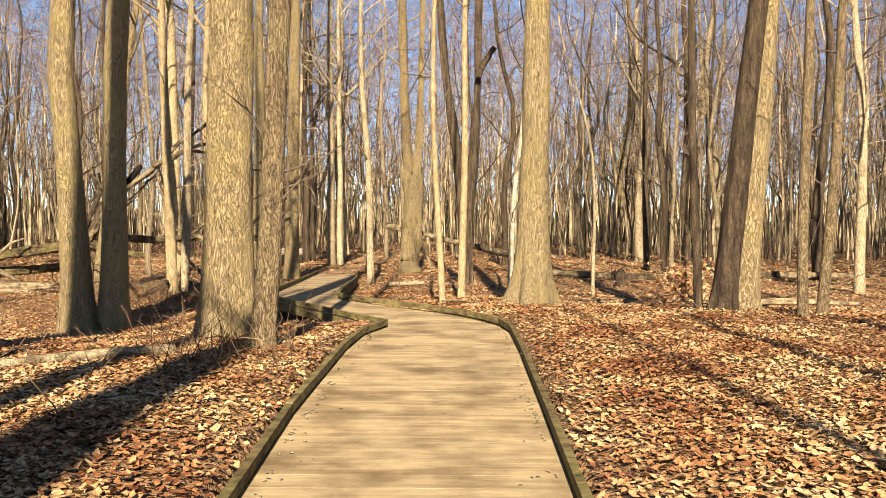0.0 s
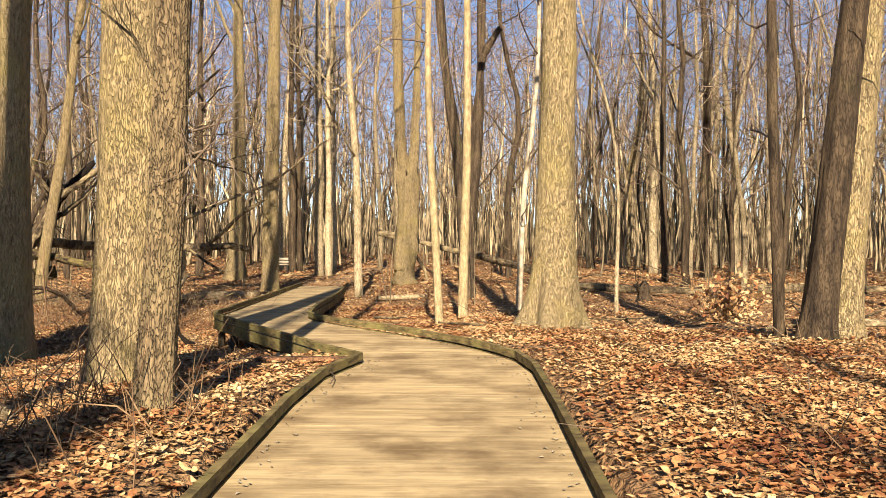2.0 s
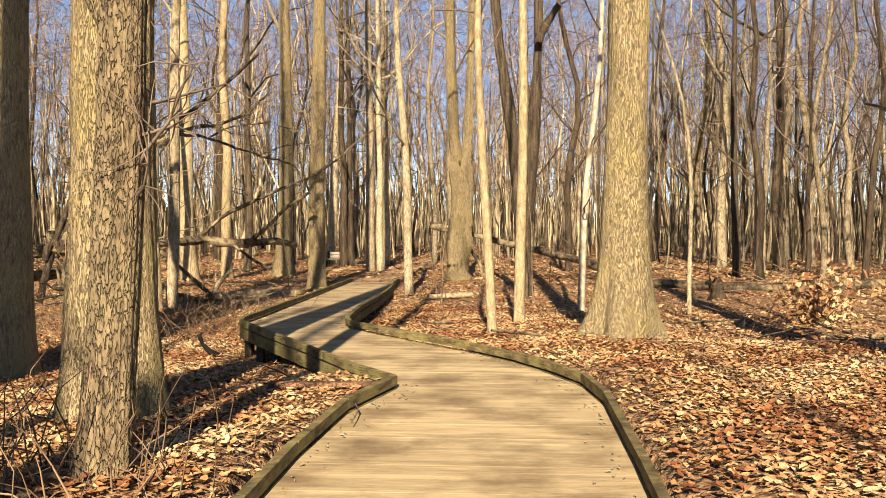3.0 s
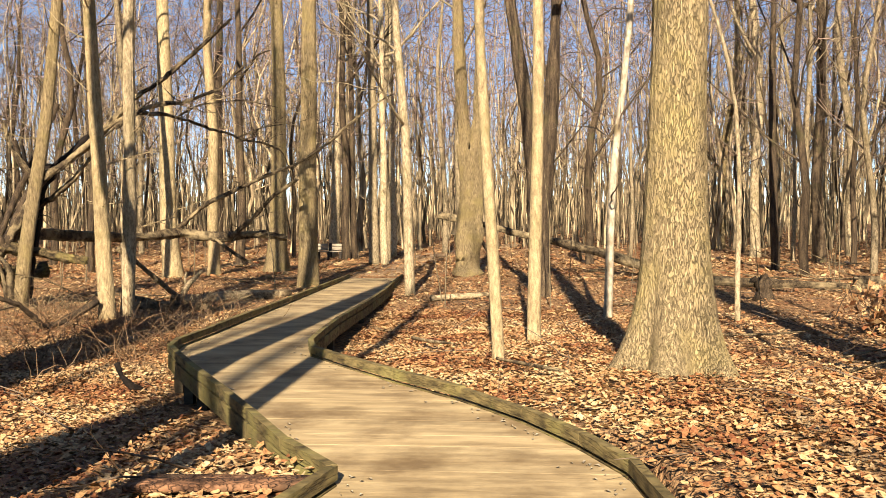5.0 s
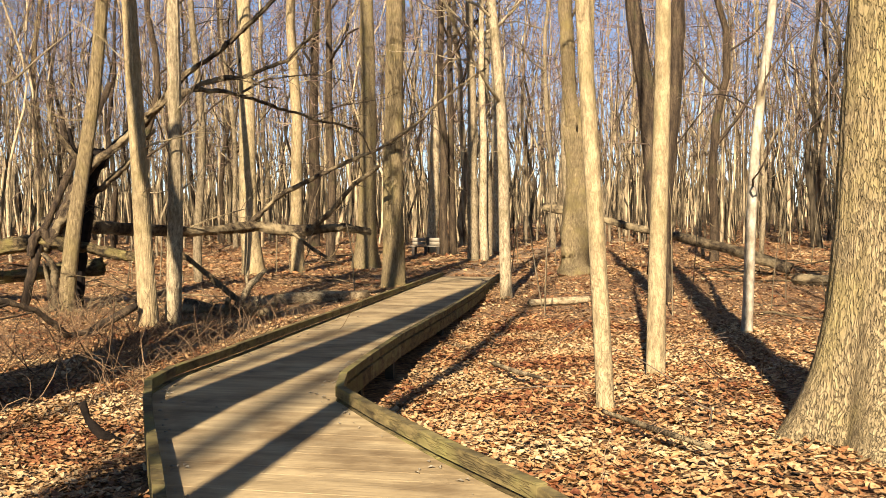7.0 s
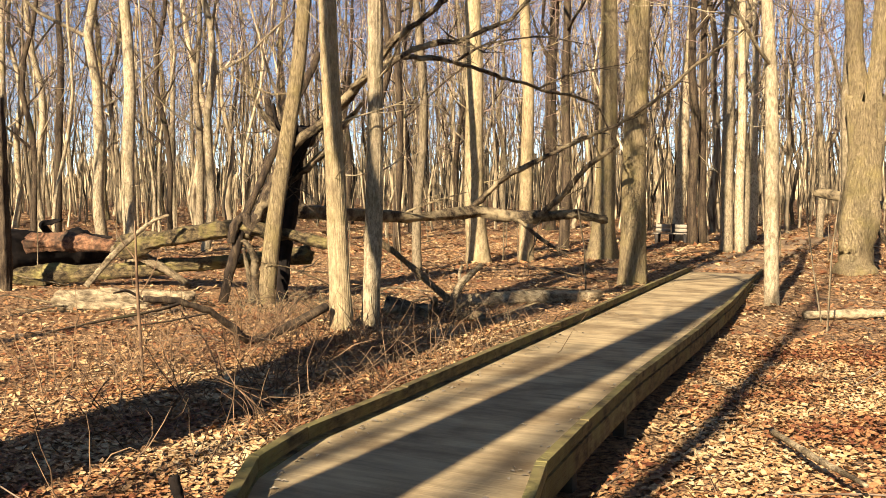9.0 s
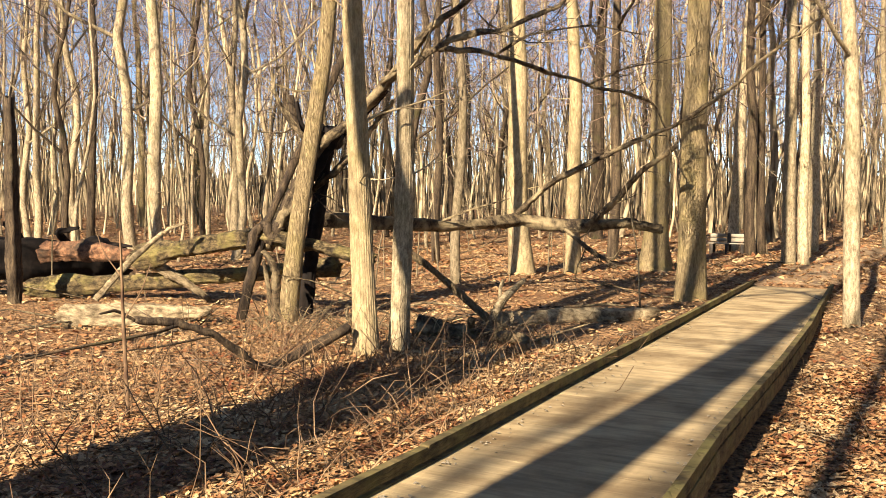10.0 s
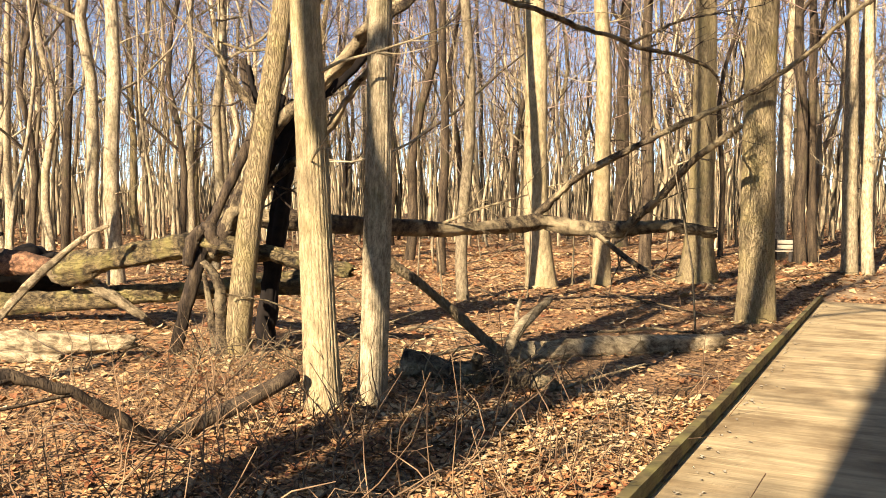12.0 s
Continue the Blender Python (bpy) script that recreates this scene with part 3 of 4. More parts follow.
# forked tree and swollen old tree beyond the bend
branched("tree", "dark-stained leafless tree forking low into two stems", "tree", bark_dark_shaded, (
    ("trunk", ((0.8, 30.1, -0.6), (0.78, 30.1, 0.2), (0.68, 30.15, 1.44), (0.45, 30.2, 3.9), (0.06, 30.3, 6.4), (-0.4, 30.4, 12)), 0.2, 0.1, 14),
    ("limb", ((0.74, 30.15, 0.3), (0.8, 30.2, 1.44), (0.98, 30.25, 3.93), (1.12, 30.3, 6.4), (1.1, 30.4, 13)), 0.19, 0.1, 14),
    ("branch", ((1.1, 30.0, 6.3), (1.28, 30.0, 6.7), (1.6, 30.05, 7.2)), 0.1, 0.09, 8)), "forest trees")
branched("tree", "old leafless tree with a swollen trunk and two stems", "tree", bark_oak, (
    ("trunk", ((-1.32, 37.7, -0.7), (-1.32, 37.7, 0), (-1.3, 37.7, 0.8), (-1.18, 37.7, 2.2), (-1.2, 37.7, 3.4)), 0.46, 0.33, 18),
    ("stem", ((-1.2, 37.7, 2.9), (-1.45, 37.7, 4.5), (-1.6, 37.7, 7), (-1.7, 37.8, 14)), 0.2, 0.1, 12),
    ("stem", ((-1.15, 37.7, 2.9), (-0.95, 37.7, 4.5), (-0.9, 37.7, 7), (-0.8, 37.6, 14)), 0.18, 0.08, 12)), "forest trees")

# fallen timber round the leaning tree
branched("fallen_tree", "long fallen dead limb propped level above the ground", "fallen tree", dead_wood, (
    ("trunk", ((-10.9, 27.9, 1.22), (-10.57, 28.34, 1.2), (-10.12, 29.47, 1.11), (-9.38, 31.19, 1.0), (-8.69, 32.91, 1.1), (-8.16, 33.17, 0.98), (-7.42, 33.55, 0.96), (-6.86, 33.73, 1.05), (-6.23, 34.05, 0.92)), 0.135, 0.09, 12),
    ("branch", ((-8.79, 32.86, 1.12), (-8.32, 32.79, 1.52), (-7.81, 32.62, 1.83), (-6.94, 32.53, 2.16), (-5.64, 32.68, 2.72), (-4.47, 32.66, 3.42), (-3.68, 32.66, 4.1), (-2.99, 32.49, 4.62)), 0.065, 0.014, 8),
    ("branch", ((-7.49, 33.4, 0.96), (-6.79, 33.12, 1.47), (-6.1, 32.39, 2.02), (-5.27, 31.72, 2.44)), 0.065, 0.045, 8),
    ("branch", ((-7.85, 33.21, 0.9), (-7.23, 33.05, 0.48), (-6.85, 33.01, 0.3)), 0.05, 0.025, 7),
    ("branch", ((-9.49, 30.92, 1.08), (-8.86, 31.14, 1.34), (-8.2, 31.27, 1.52)), 0.028, 0.01, 6)), twiggy=9)
branched("fallen_tree", "dark dead treetop fallen against a leaning tree", "fallen tree", dead_wood, (
    ("trunk", ((-10.4, 27.1, 0.8), (-10.25, 27.14, 1.03), (-9.96, 27.21, 1.53), (-9.54, 27.26, 2.35), (-8.96, 27.37, 2.79), (-8.28, 27.19, 3.22), (-7.65, 27.22, 3.91), (-6.98, 27.38, 4.41), (-6.43, 27.36, 4.84), (-5.6, 27.3, 5.5)), 0.11, 0.022, 10),
    ("branch", ((-10.36, 27.42, 1.02), (-9.96, 27.67, 1.67), (-9.44, 27.74, 2.04), (-8.75, 27.7, 2.76), (-8.46, 27.64, 3.01)), 0.07, 0.03, 8),
    ("branch", ((-8.34, 27.1, 3.18), (-7.64, 27.2, 3.61), (-7.27, 27.96, 3.68), (-6.81, 29.09, 3.49), (-6.22, 30.17, 3.32), (-5.8, 30.72, 3.26), (-5.56, 31.28, 3.05), (-5.36, 31.68, 2.51)), 0.045, 0.013, 7),
    ("branch", ((-7.86, 27.07, 3.36), (-7.35, 27.37, 3.82), (-6.68, 27.72, 3.91), (-6.09, 28.05, 4.2), (-5.58, 28.35, 4.8)), 0.05, 0.02, 7),
    ("branch", ((-9.6, 27.2, 2.3), (-9.9, 27.0, 2.7), (-10.1, 26.9, 3.1), (-10.15, 26.9, 3.5)), 0.045, 0.02, 7),
    ("branch", ((-7.1, 28.3, 3.66), (-6.6, 28.4, 3.95), (-5.8, 28.9, 4.1), (-5.2, 29.6, 4.0)), 0.025, 0.008, 6),
    ("branch", ((-6.3, 30.0, 3.34), (-5.7, 30.1, 3.6), (-5.0, 30.5, 3.75)), 0.02, 0.007, 6)), twiggy=10)
branched("snag", "black broken dead trunk standing among fallen logs", "dead tree", rotten_shade_dark, (
    ("trunk", ((-10.35, 27.94, -0.6), (-10.28, 28.0, 0.4), (-10.14, 28.02, 1.26), (-10.0, 28.03, 2.11), (-9.86, 28.02, 2.6)), 0.11, 0.1, 12),
    ("stub", ((-9.9, 28.0, 2.4), (-9.41, 28.18, 2.86), (-9.2, 28.55, 3.27)), 0.09, 0.06, 8)))
branched("dead_limb", "heavy blackened limb broken off against a leaning tree", "branch", rotten_shade_dark, (
    ("stem", ((-10.36, 27.09, 0.95), (-10.18, 27.25, 1.25), (-9.95, 27.44, 1.63), (-9.82, 27.54, 1.92), (-9.66, 27.64, 2.25), (-9.52, 27.72, 2.57)), 0.1, 0.085, 12),
    ("knob", ((-9.81, 27.54, 2.05), (-9.82, 27.51, 2.34), (-9.76, 27.53, 2.62)), 0.12, 0.075, 10),
    ("fork", ((-9.82, 27.51, 2.39), (-9.92, 27.41, 2.52), (-9.97, 27.35, 2.74), (-9.99, 27.29, 3.02)), 0.05, 0.03, 8)))
branched("leaning_branch", "dead branch leaning on a standing tree", "branch", bark_dark_shaded, (
    ("stem", ((-10.6, 26.6, -0.45), (-10.45, 26.9, 0.68), (-10.36, 27.09, 1.24), (-10.17, 27.49, 2.15), (-10.0, 27.6, 2.56), (-9.85, 28.09, 3.5), (-9.74, 28.29, 3.94)), 0.075, 0.05, 9),
    ("branch", ((-9.84, 27.67, 2.25), (-10.03, 27.58, 2.46), (-10.18, 27.51, 2.73), (-10.26, 27.49, 3.14)), 0.06, 0.045, 8),
    ("branch", ((-10.31, 26.99, 0.9), (-10.24, 27.16, 1.2), (-10.15, 27.46, 1.61), (-9.99, 27.58, 2.08), (-9.82, 27.7, 2.39), (-9.73, 27.98, 2.44)), 0.1, 0.11, 10),
    ("branch", ((-10.49, 26.76, 0.68), (-10.44, 26.8, 1.01), (-10.37, 26.96, 1.14), (-10.22, 27.04, 0.87)), 0.07, 0.09, 8),
    ("twig", ((-9.72, 27.36, 1.6), (-9.54, 27.45, 1.37), (-9.33, 27.56, 1.19)), 0.015, 0.006, 6)))
branched("tree_stump", "broken splintered stump under the leaning tree", "stump", dead_wood, (
    ("trunk", ((-10.0, 26.8, -0.6), (-10.04, 26.82, 0.0), (-10.05, 26.85, 0.45), (-10.2, 26.8, 0.68)), 0.1, 0.04, 10),
    ("splinter", ((-10.1, 26.8, -0.4), (-10.12, 26.76, 0.1), (-10.22, 26.75, 0.6)), 0.05, 0.02, 7)))
branched("fallen_log", "mossy fallen trunk lying against a leaning tree", "log", log_moss, (
    ("trunk", ((-13.89, 27.81, 0.45), (-12.85, 27.69, 0.63), (-11.59, 27.45, 0.81), (-10.31, 27.15, 0.95)), 0.18, 0.15, 16),
    ("branch", ((-10.4, 27.0, 0.95), (-9.67, 27.35, 0.8), (-9.17, 27.6, 0.66), (-8.9, 27.7, 0.62)), 0.11, 0.08, 12)))
branched("fallen_log", "long mossy fallen log lying low on the leaves", "log", log_moss, (
    ("trunk", ((-16.51, 27.54, -0.2), (-15.06, 27.85, -0.11), (-13.41, 28.26, 0.03), (-11.85, 28.51, 0.2), (-10.36, 28.73, 0.35)), 0.17, 0.13, 14),))
branched("fallen_log", "reddish rotten log with a splintered pale end", "log", log_red, (
    ("trunk", ((-16.62, 27.99, 0.44), (-15.65, 28.26, 0.47), (-14.67, 28.43, 0.39)), 0.17, 0.15, 14),
    ))
branched("fallen_log", "pale splintered broken limb lying over a mossy log", "log", log_pale, (
    ("trunk", ((-14.02, 27.77, 0.43), (-13.62, 27.88, 0.3), (-13.17, 28.01, 0.09), (-12.68, 28.15, -0.23)), 0.13, 0.05, 10),))
branched("fallen_log", "pale barkless log lying on the leaves", "log", log_pale, (
    ("trunk", ((-12.9, 25.35, -0.26), (-11.95, 25.84, -0.22), (-11.0, 26.33, -0.2)), 0.13, 0.11, 14),))
branched("fallen_log", "thin pale log lying in front of a thicker one", "log", log_pale, (
    ("trunk", ((-12.6, 25.1, -0.32), (-11.9, 25.35, -0.3), (-11.3, 25.6, -0.31)), 0.08, 0.06, 10),))
# black colour here stands for the deep shade round this trunk
branched("fallen_log", "great rotten fallen trunk painted black for deep shade, behind a reddish log", "log", rotten_shade_dark, (
    ("trunk", [(-16.91, 29.94, 0.1), (-17.11, 29.11, 0.18), (-17.29, 28.12, 0.26), (-17.7, 26.41, 0.37), (-18.13, 24.57, 0.45)], 0.4, 0.46, 20),
    ("root", ((-17.04, 28.91, 0.46), (-16.92, 28.46, 0.82), (-16.53, 28.62, 0.89)), 0.1, 0.03, 8),
    ("root", ((-17.29, 27.99, 0.5), (-17.24, 27.75, 0.8), (-17.18, 27.52, 0.98)), 0.12, 0.05, 8),
    ("root", ((-16.97, 29.45, 0.31), (-16.48, 29.55, 0.51), (-16.1, 29.66, 0.48)), 0.06, 0.02, 8)))
branched("dead_branch", "pale dead stick leaning on fallen logs", "branch", log_pale, (("stem", ((-13.0, 25.99, -0.1), (-12.71, 26.4, 0.48), (-12.36, 26.84, 0.97)), 0.055, 0.045, 8), ("fork", ((-12.36, 26.84, 0.95), (-12.2, 26.85, 1.05), (-11.95, 26.9, 1.12)), 0.04, 0.02, 7)))
branched("dead_branch", "crooked dark dead branch lying on the leaves", "branch", bark_dark_shaded, (
    ("stem", ((-8.08, 22.2, 0.36), (-7.86, 22.62, 0.29), (-7.7, 22.93, 0.15), (-7.62, 23.23, -0.05), (-7.6, 23.47, -0.26), (-7.58, 23.87, -0.26), (-7.23, 24.67, 0.04)), 0.032, 0.05, 8),
    ("twig", ((-7.86, 22.62, 0.29), (-7.92, 22.19, 0.23), (-8.21, 21.59, 0.17), (-8.35, 21.09, 0.11)), 0.02, 0.008, 6),
    ("twig", ((-7.7, 22.93, 0.15), (-7.91, 22.46, 0.09), (-8.11, 21.97, 0.07)), 0.016, 0.006, 6),
    ("twig", ((-8.08, 22.2, 0.36), (-8.14, 22.02, 0.48), (-8.16, 21.84, 0.46)), 0.02, 0.008, 6)))
branched("dead_branch", "straight dead branch propped over the leaves", "branch", bark_brown, (("stem", ((-7.6, 26.4, 0.92), (-7.3, 26.93, 0.51), (-6.93, 27.31, 0.04), (-6.6, 27.5, -0.3)), 0.05, 0.05, 8),))
branched("dead_branch", "short dead branch standing askew from a rotten log", "branch", log_pale, (("stem", ((-6.77, 27.3, -0.36), (-6.68, 27.7, 0.09), (-6.5, 28.1, 0.37)), 0.06, 0.045, 8), ("stub", ((-6.7, 27.7, 0.05), (-6.8, 27.9, 0.25), (-6.8, 28.0, 0.35)), 0.03, 0.02, 6)))
branched("fallen_log", "dark rotten log half sunk in the leaves", "log", dead_wood, (("trunk", ((-7.3, 26.5, -0.2), (-6.94, 26.6, -0.22), (-6.6, 26.65, -0.27), (-6.0, 26.8, -0.3)), 0.14, 0.1, 12), ("stub", ((-6.6, 26.6, -0.2), (-6.5, 26.4, -0.05), (-6.45, 26.3, 0.0)), 0.05, 0.04, 8)))
branched("fallen_log", "pale fallen log beside the boardwalk", "log", log_pale, (("trunk", ((-6.95, 28.2, -0.3), (-6.1, 29.2, -0.28), (-5.2, 30.25, -0.28)), 0.13, 0.11, 12),))
branched("fallen_log", "dead trunk caught against trees, slanting down", "log", dead_wood, (
    ("trunk", ((-2.4, 40.6, 1.5), (-1.23, 40.33, 1.25), (0.26, 39.95, 0.88), (1.52, 39.55, 0.62), (3.04, 38.68, 0.26), (4.4, 38.3, -0.2)), 0.1, 0.16, 12),
    ("branch", ((-1.3, 40.3, 1.2), (-1.0, 40.0, 0.7), (-0.6, 39.8, 0.1), (-0.5, 39.7, -0.4)), 0.07, 0.04, 8)))
branched("fallen_log", "pale fallen pole on the leaf litter", "log", log_pale, (("trunk", ((-1.7, 29.3, -0.3), (-1.0, 29.75, -0.3), (-0.45, 30.1, -0.28)), 0.06, 0.07, 9),))
branched("fallen_log", "long weathered branch lying on the leaves", "log", log_pale, (("trunk", ((-5.0, 8.2, 0.27), (-4.1, 8.75, 0.27), (-3.5, 9.4, 0.27), (-2.85, 9.95, 0.25)), 0.05, 0.07, 10),))
branched("dead_branch", "dark hooked branch beside the boardwalk", "branch", rotten_shade_dark, (("stem", ((-4.04, 18.19, 0.02), (-4.0, 18.19, -0.11), (-3.88, 18.17, -0.22), (-3.71, 18.19, -0.32)), 0.03, 0.045, 8),))
branched("dead_branch", "fallen stick on the leaf litter", "branch", dead_wood, (("stem", ((0.0, 18.1, 0.12), (0.3, 17.5, 0.16), (0.62, 16.9, 0.2)), 0.014, 0.018, 7),))
branched("dead_branch", "fallen stick on the leaf litter", "branch", log_pale, (("stem", ((-1.2, 21.1, -0.08), (-0.85, 20.3, -0.02), (-0.55, 19.6, 0.06)), 0.022, 0.015, 7),))
branched("tree_stump", "low dark rotten stump", "stump", bark_dark_shaded, (("trunk", ((5.7, 29.9, -0.6), (5.7, 29.9, -0.1), (5.68, 29.9, 0.02), (5.6, 29.9, 0.1)), 0.26, 0.12, 14),))
branched("fallen_log", "dead fallen trunk lying far among the trees", "log", dead_wood, (("trunk", ((4.0, 34.6, -0.2), (6.0, 33.0, -0.2), (8.5, 31.6, -0.2)), 0.11, 0.08, 10),))
branched("fallen_log", "dead fallen trunk lying far among the trees", "log", dead_wood, (("trunk", ((9.0, 33.5, -0.22), (12.0, 34.4, -0.2), (15.5, 34.2, -0.2)), 0.13, 0.1, 10),))
branched("fallen_log", "dead fallen trunk lying far among the trees", "log", log_pale, (("trunk", ((6.0, 19.6, 0.0), (7.6, 19.9, 0.0), (9.2, 20.6, -0.1)), 0.07, 0.05, 10),))


branched("sapling", "thin bare sapling standing in leaf litter", "sapling", stem_mat, (
    ("stem", ((-7.38, 21.45, -0.36), (-7.5, 21.52, 0.48), (-7.49, 21.49, 1.28)), 0.018, 0.009, 6),
    ("twig", ((-7.5, 21.52, 0.48), (-7.38, 21.62, 0.73), (-7.34, 21.7, 0.98)), 0.007, 0.003, 4),
    ("twig", ((-7.5, 21.5, 0.88), (-7.65, 21.45, 1.08), (-7.7, 21.4, 1.3)), 0.006, 0.003, 4)))
branched("snag", "grey broken dead trunk with a ragged top", "dead tree", bark_dark_shaded, (
    ("trunk", ((-15.65, 26.53, -0.7), (-15.65, 26.53, -0.4), (-15.67, 26.53, 1.04), (-15.7, 26.53, 3.2)), 0.15, 0.1, 12),))
# ---- the wood beyond: trees that can be counted, then the far wood ----
def made_tree(seed, r, height, bark, label):
    return standing(0, 0, r, 0, 0, height, bark, label, 0.3, seed, 11, height * 0.16, 0, 0.24, "trees of the wood", 5, 3)


# the dark kinds imitate trunks standing in their neighbours' shadow
KINDS = [made_tree(101, 0.17, 20, bark_pale, "leafless tree with pale grey-brown bark in the wood"), made_tree(102, 0.1, 17, bark_pale, "slim leafless tree with pale bark in the wood"),
         made_tree(103, 0.13, 19, bark_dark_shaded, "leafless tree in the wood, bark dark as if shadowed"), made_tree(104, 0.07, 14, bark_pale, "thin leafless pole tree in the wood"),
         made_tree(105, 0.21, 22, bark_oak, "stout leafless tree with furrowed bark in the wood"), made_tree(106, 0.085, 16, bark_dark_shaded, "thin leafless tree in the wood, dark as if shadowed"),
         made_tree(107, 0.12, 18, bark_pale, "leafless tree with pale grey-brown bark in the wood"), made_tree(108, 0.05, 11, bark_pale, "leafless sapling in the wood")]
KIND_SPOTS = [(-22, -9), (17, -12), (-15, -16), (12, -20), (24, 3), (-24, 6), (20, 14), (-19, 15)]
for k, (sx, sy) in zip(KINDS, KIND_SPOTS):
    k.location = (sx, sy, gz(sx, sy))


def clear_of_path(x, y, least):
    """Distance from the line walked and on past its end."""
    d = np.hypot(x - np.interp(y, (0, 12, 19, 38, 60), (0, 0.1, -2.6, -4.0, -3.0)), np.maximum(0, np.maximum(-y - 2, y - 60)))
    return d > least


rg = np.random.RandomState(77)
spots = []
tries = 0
while len(spots) < 185 and tries < 20000:
    tries += 1
    x, y = rg.uniform(-45, 42), rg.uniform(-28, 62)
    ahead = y > 20
    if not clear_of_path(x, y, 12 if y < 30 else 3.0 + 0.1 * rg.rand() * y):
        continue
    if y < 42 and -17 < x < 8 and y > 0:
        continue
    if any((x - a) ** 2 + (y - b) ** 2 < 2.2 for a, b in spots):
        continue
    if not ahead and rg.rand() < 0.82:
        continue
    spots.append((x, y))
for x, y in spots:
    k = KINDS[rg.choice(8, p=(0.12, 0.14, 0.19, 0.15, 0.06, 0.17, 0.09, 0.08))]
    s = rg.uniform(0.8, 1.2)
    if y < 0 and 0.2 < x < 2.3:
        continue
    copy_thing(k, pose(x, y, gz(x, y), rg.normal(0, 1.6), rg.normal(0, 1.6), rg.uniform(0, 360)) @ Matrix.Diagonal((s, s, rg.uniform(0.9, 1.15), 1)))


def far_woods(n, near, far, limbs, twigs, fine, sides, label, seed, thick):
    rs = np.random.RandomState(seed)
    g, count = Geo(), 0
    while count < n:
        a, d = rs.uniform(-62, 62), math.sqrt(rs.uniform(near ** 2, far ** 2))
        x, y = -3 - d * math.sin(radians(a)), 12 + d * math.cos(radians(a))
        if abs(x + 3.5 - 0.05 * (y - 50)) < 1.6 and y < 80:
            continue
        count += 1
        h, r = rs.uniform(12, 23), rs.choice((0.05, 0.08, 0.12, 0.17, 0.24), p=(0.28, 0.3, 0.24, 0.13, 0.05)) * rs.uniform(0.8, 1.2) * thick
        axis = trunk_axis(rs, h, rs.normal(0, 0.035), rs.normal(0, 0.035), 0.3, 12) + (x, y, -0.4)
        rad = r * np.clip(1 - 0.8 * (axis[:, 2] + 0.4) / h, 0.1, 1)
        keep = [1, 5] + list(range(7, len(axis)))
        g.tube(axis[keep], rad[keep], sides[0], cap=False)
        crown(g, rs, axis, rad, h * rs.uniform(0.12, 0.35), limbs, twigs, fine, 0.25, (sides[1], 3, 3), (3, 2))
    return tagged(part("far_wood", g, bark_far), label, "woodland", kind="stuff")


far_woods(700, 44, 82, 7, 2, 1, (5, 3), "dense leafless wood of pale slender trunks", 78, 0.85)
far_woods(1400, 78, 150, 4, 2, 0, (4, 3), "far leafless wood of pale slender trunks", 79, 1.0)
far_woods(1300, 46, 130, 0, 0, 0, (4, 3), "thin pole trees filling the far wood", 83, 0.5)


def twig_haze(n, near, far, low, high, seed, label):
    """Bare twigs of the treetops: bent, three-sided, mostly rising."""
    rs = np.random.RandomState(seed)
    a, d = np.radians(rs.uniform(-60, 60, n)), np.sqrt(rs.uniform(near ** 2, far ** 2, n))
    c = np.stack([-3 - d * np.sin(a), 12 + d * np.cos(a), low + (high - low) * rs.rand(n) ** 0.75], -1)
    w = rs.normal(0, 1, (n, 3)) * (0.75, 0.75, 0.6) + (0, 0, 0.45)
    w /= np.linalg.norm(w, axis=1, keepdims=True)
    ln = rs.uniform(0.6, 2.8, n)[:, None]
    kink = rs.normal(0, 0.2, (n, 3)) * ln
    mid = c + w * ln * 0.5 + kink
    end = c + w * ln + kink * rs.normal(0, 1, (n, 1))
    side = np.cross(w, rs.normal(0, 1, (n, 3)))
    side /= np.linalg.norm(side, axis=1, keepdims=True)
    other = np.cross(w, side)
    r = (rs.uniform(0.005, 0.016, n) + 0.00014 * d)[:, None]
    rings = []
    for p, k in ((c, 1.0), (mid, 0.75), (end, 0.4)):
        for j in range(3):
            rings.append(p + r * k * (math.cos(2.094 * j) * side + math.sin(2.094 * j) * other))
    g = Geo()
    g.v.append(np.stack(rings, 1).reshape(-1, 3))
    i = np.arange(n) * 9
    for k in (0, 3):
        for j in range(3):
            q = (j + 1) % 3
            g.f.extend(zip((i + k + j).tolist(), (i + k + q).tolist(), (i + k + 3 + q).tolist(), (i + k + 3 + j).tolist()))
    g.n = n * 9
    return tagged(part("treetop_twigs", g, haze_mat), label, "woodland", kind="stuff")


twig_haze(44000, 42, 115, 3.0, 24, 91, "haze of bare brown twigs in the far treetops")
twig_haze(10000, 28, 62, 3.5, 15, 92, "fine bare twigs among the nearer treetops")

# the wood's farthest edge closes the view low down
g = Geo()
rs = np.random.RandomState(80)
n = 420
for i in range(n):
    a = radians(-75 + 150 * i / n)
    d = 158 + rs.uniform(-4, 4)
    x, y, w, h = -3 - d * math.sin(a), 12 + d * math.cos(a), rs.uniform(0.7, 1.3), rs.uniform(3.5, 9)
    g.tube([(x, y, -0.6), (x + rs.normal(0, 0.3), y, h * 0.6 - 0.5), (x + rs.normal(0, 0.6), y, h)], [w, w * 0.7, 0.15], 5, cap=False)
tagged(part("backdrop", g, bark_far), "brown haze of the wood's farthest trunks", "woodland", kind="structure")


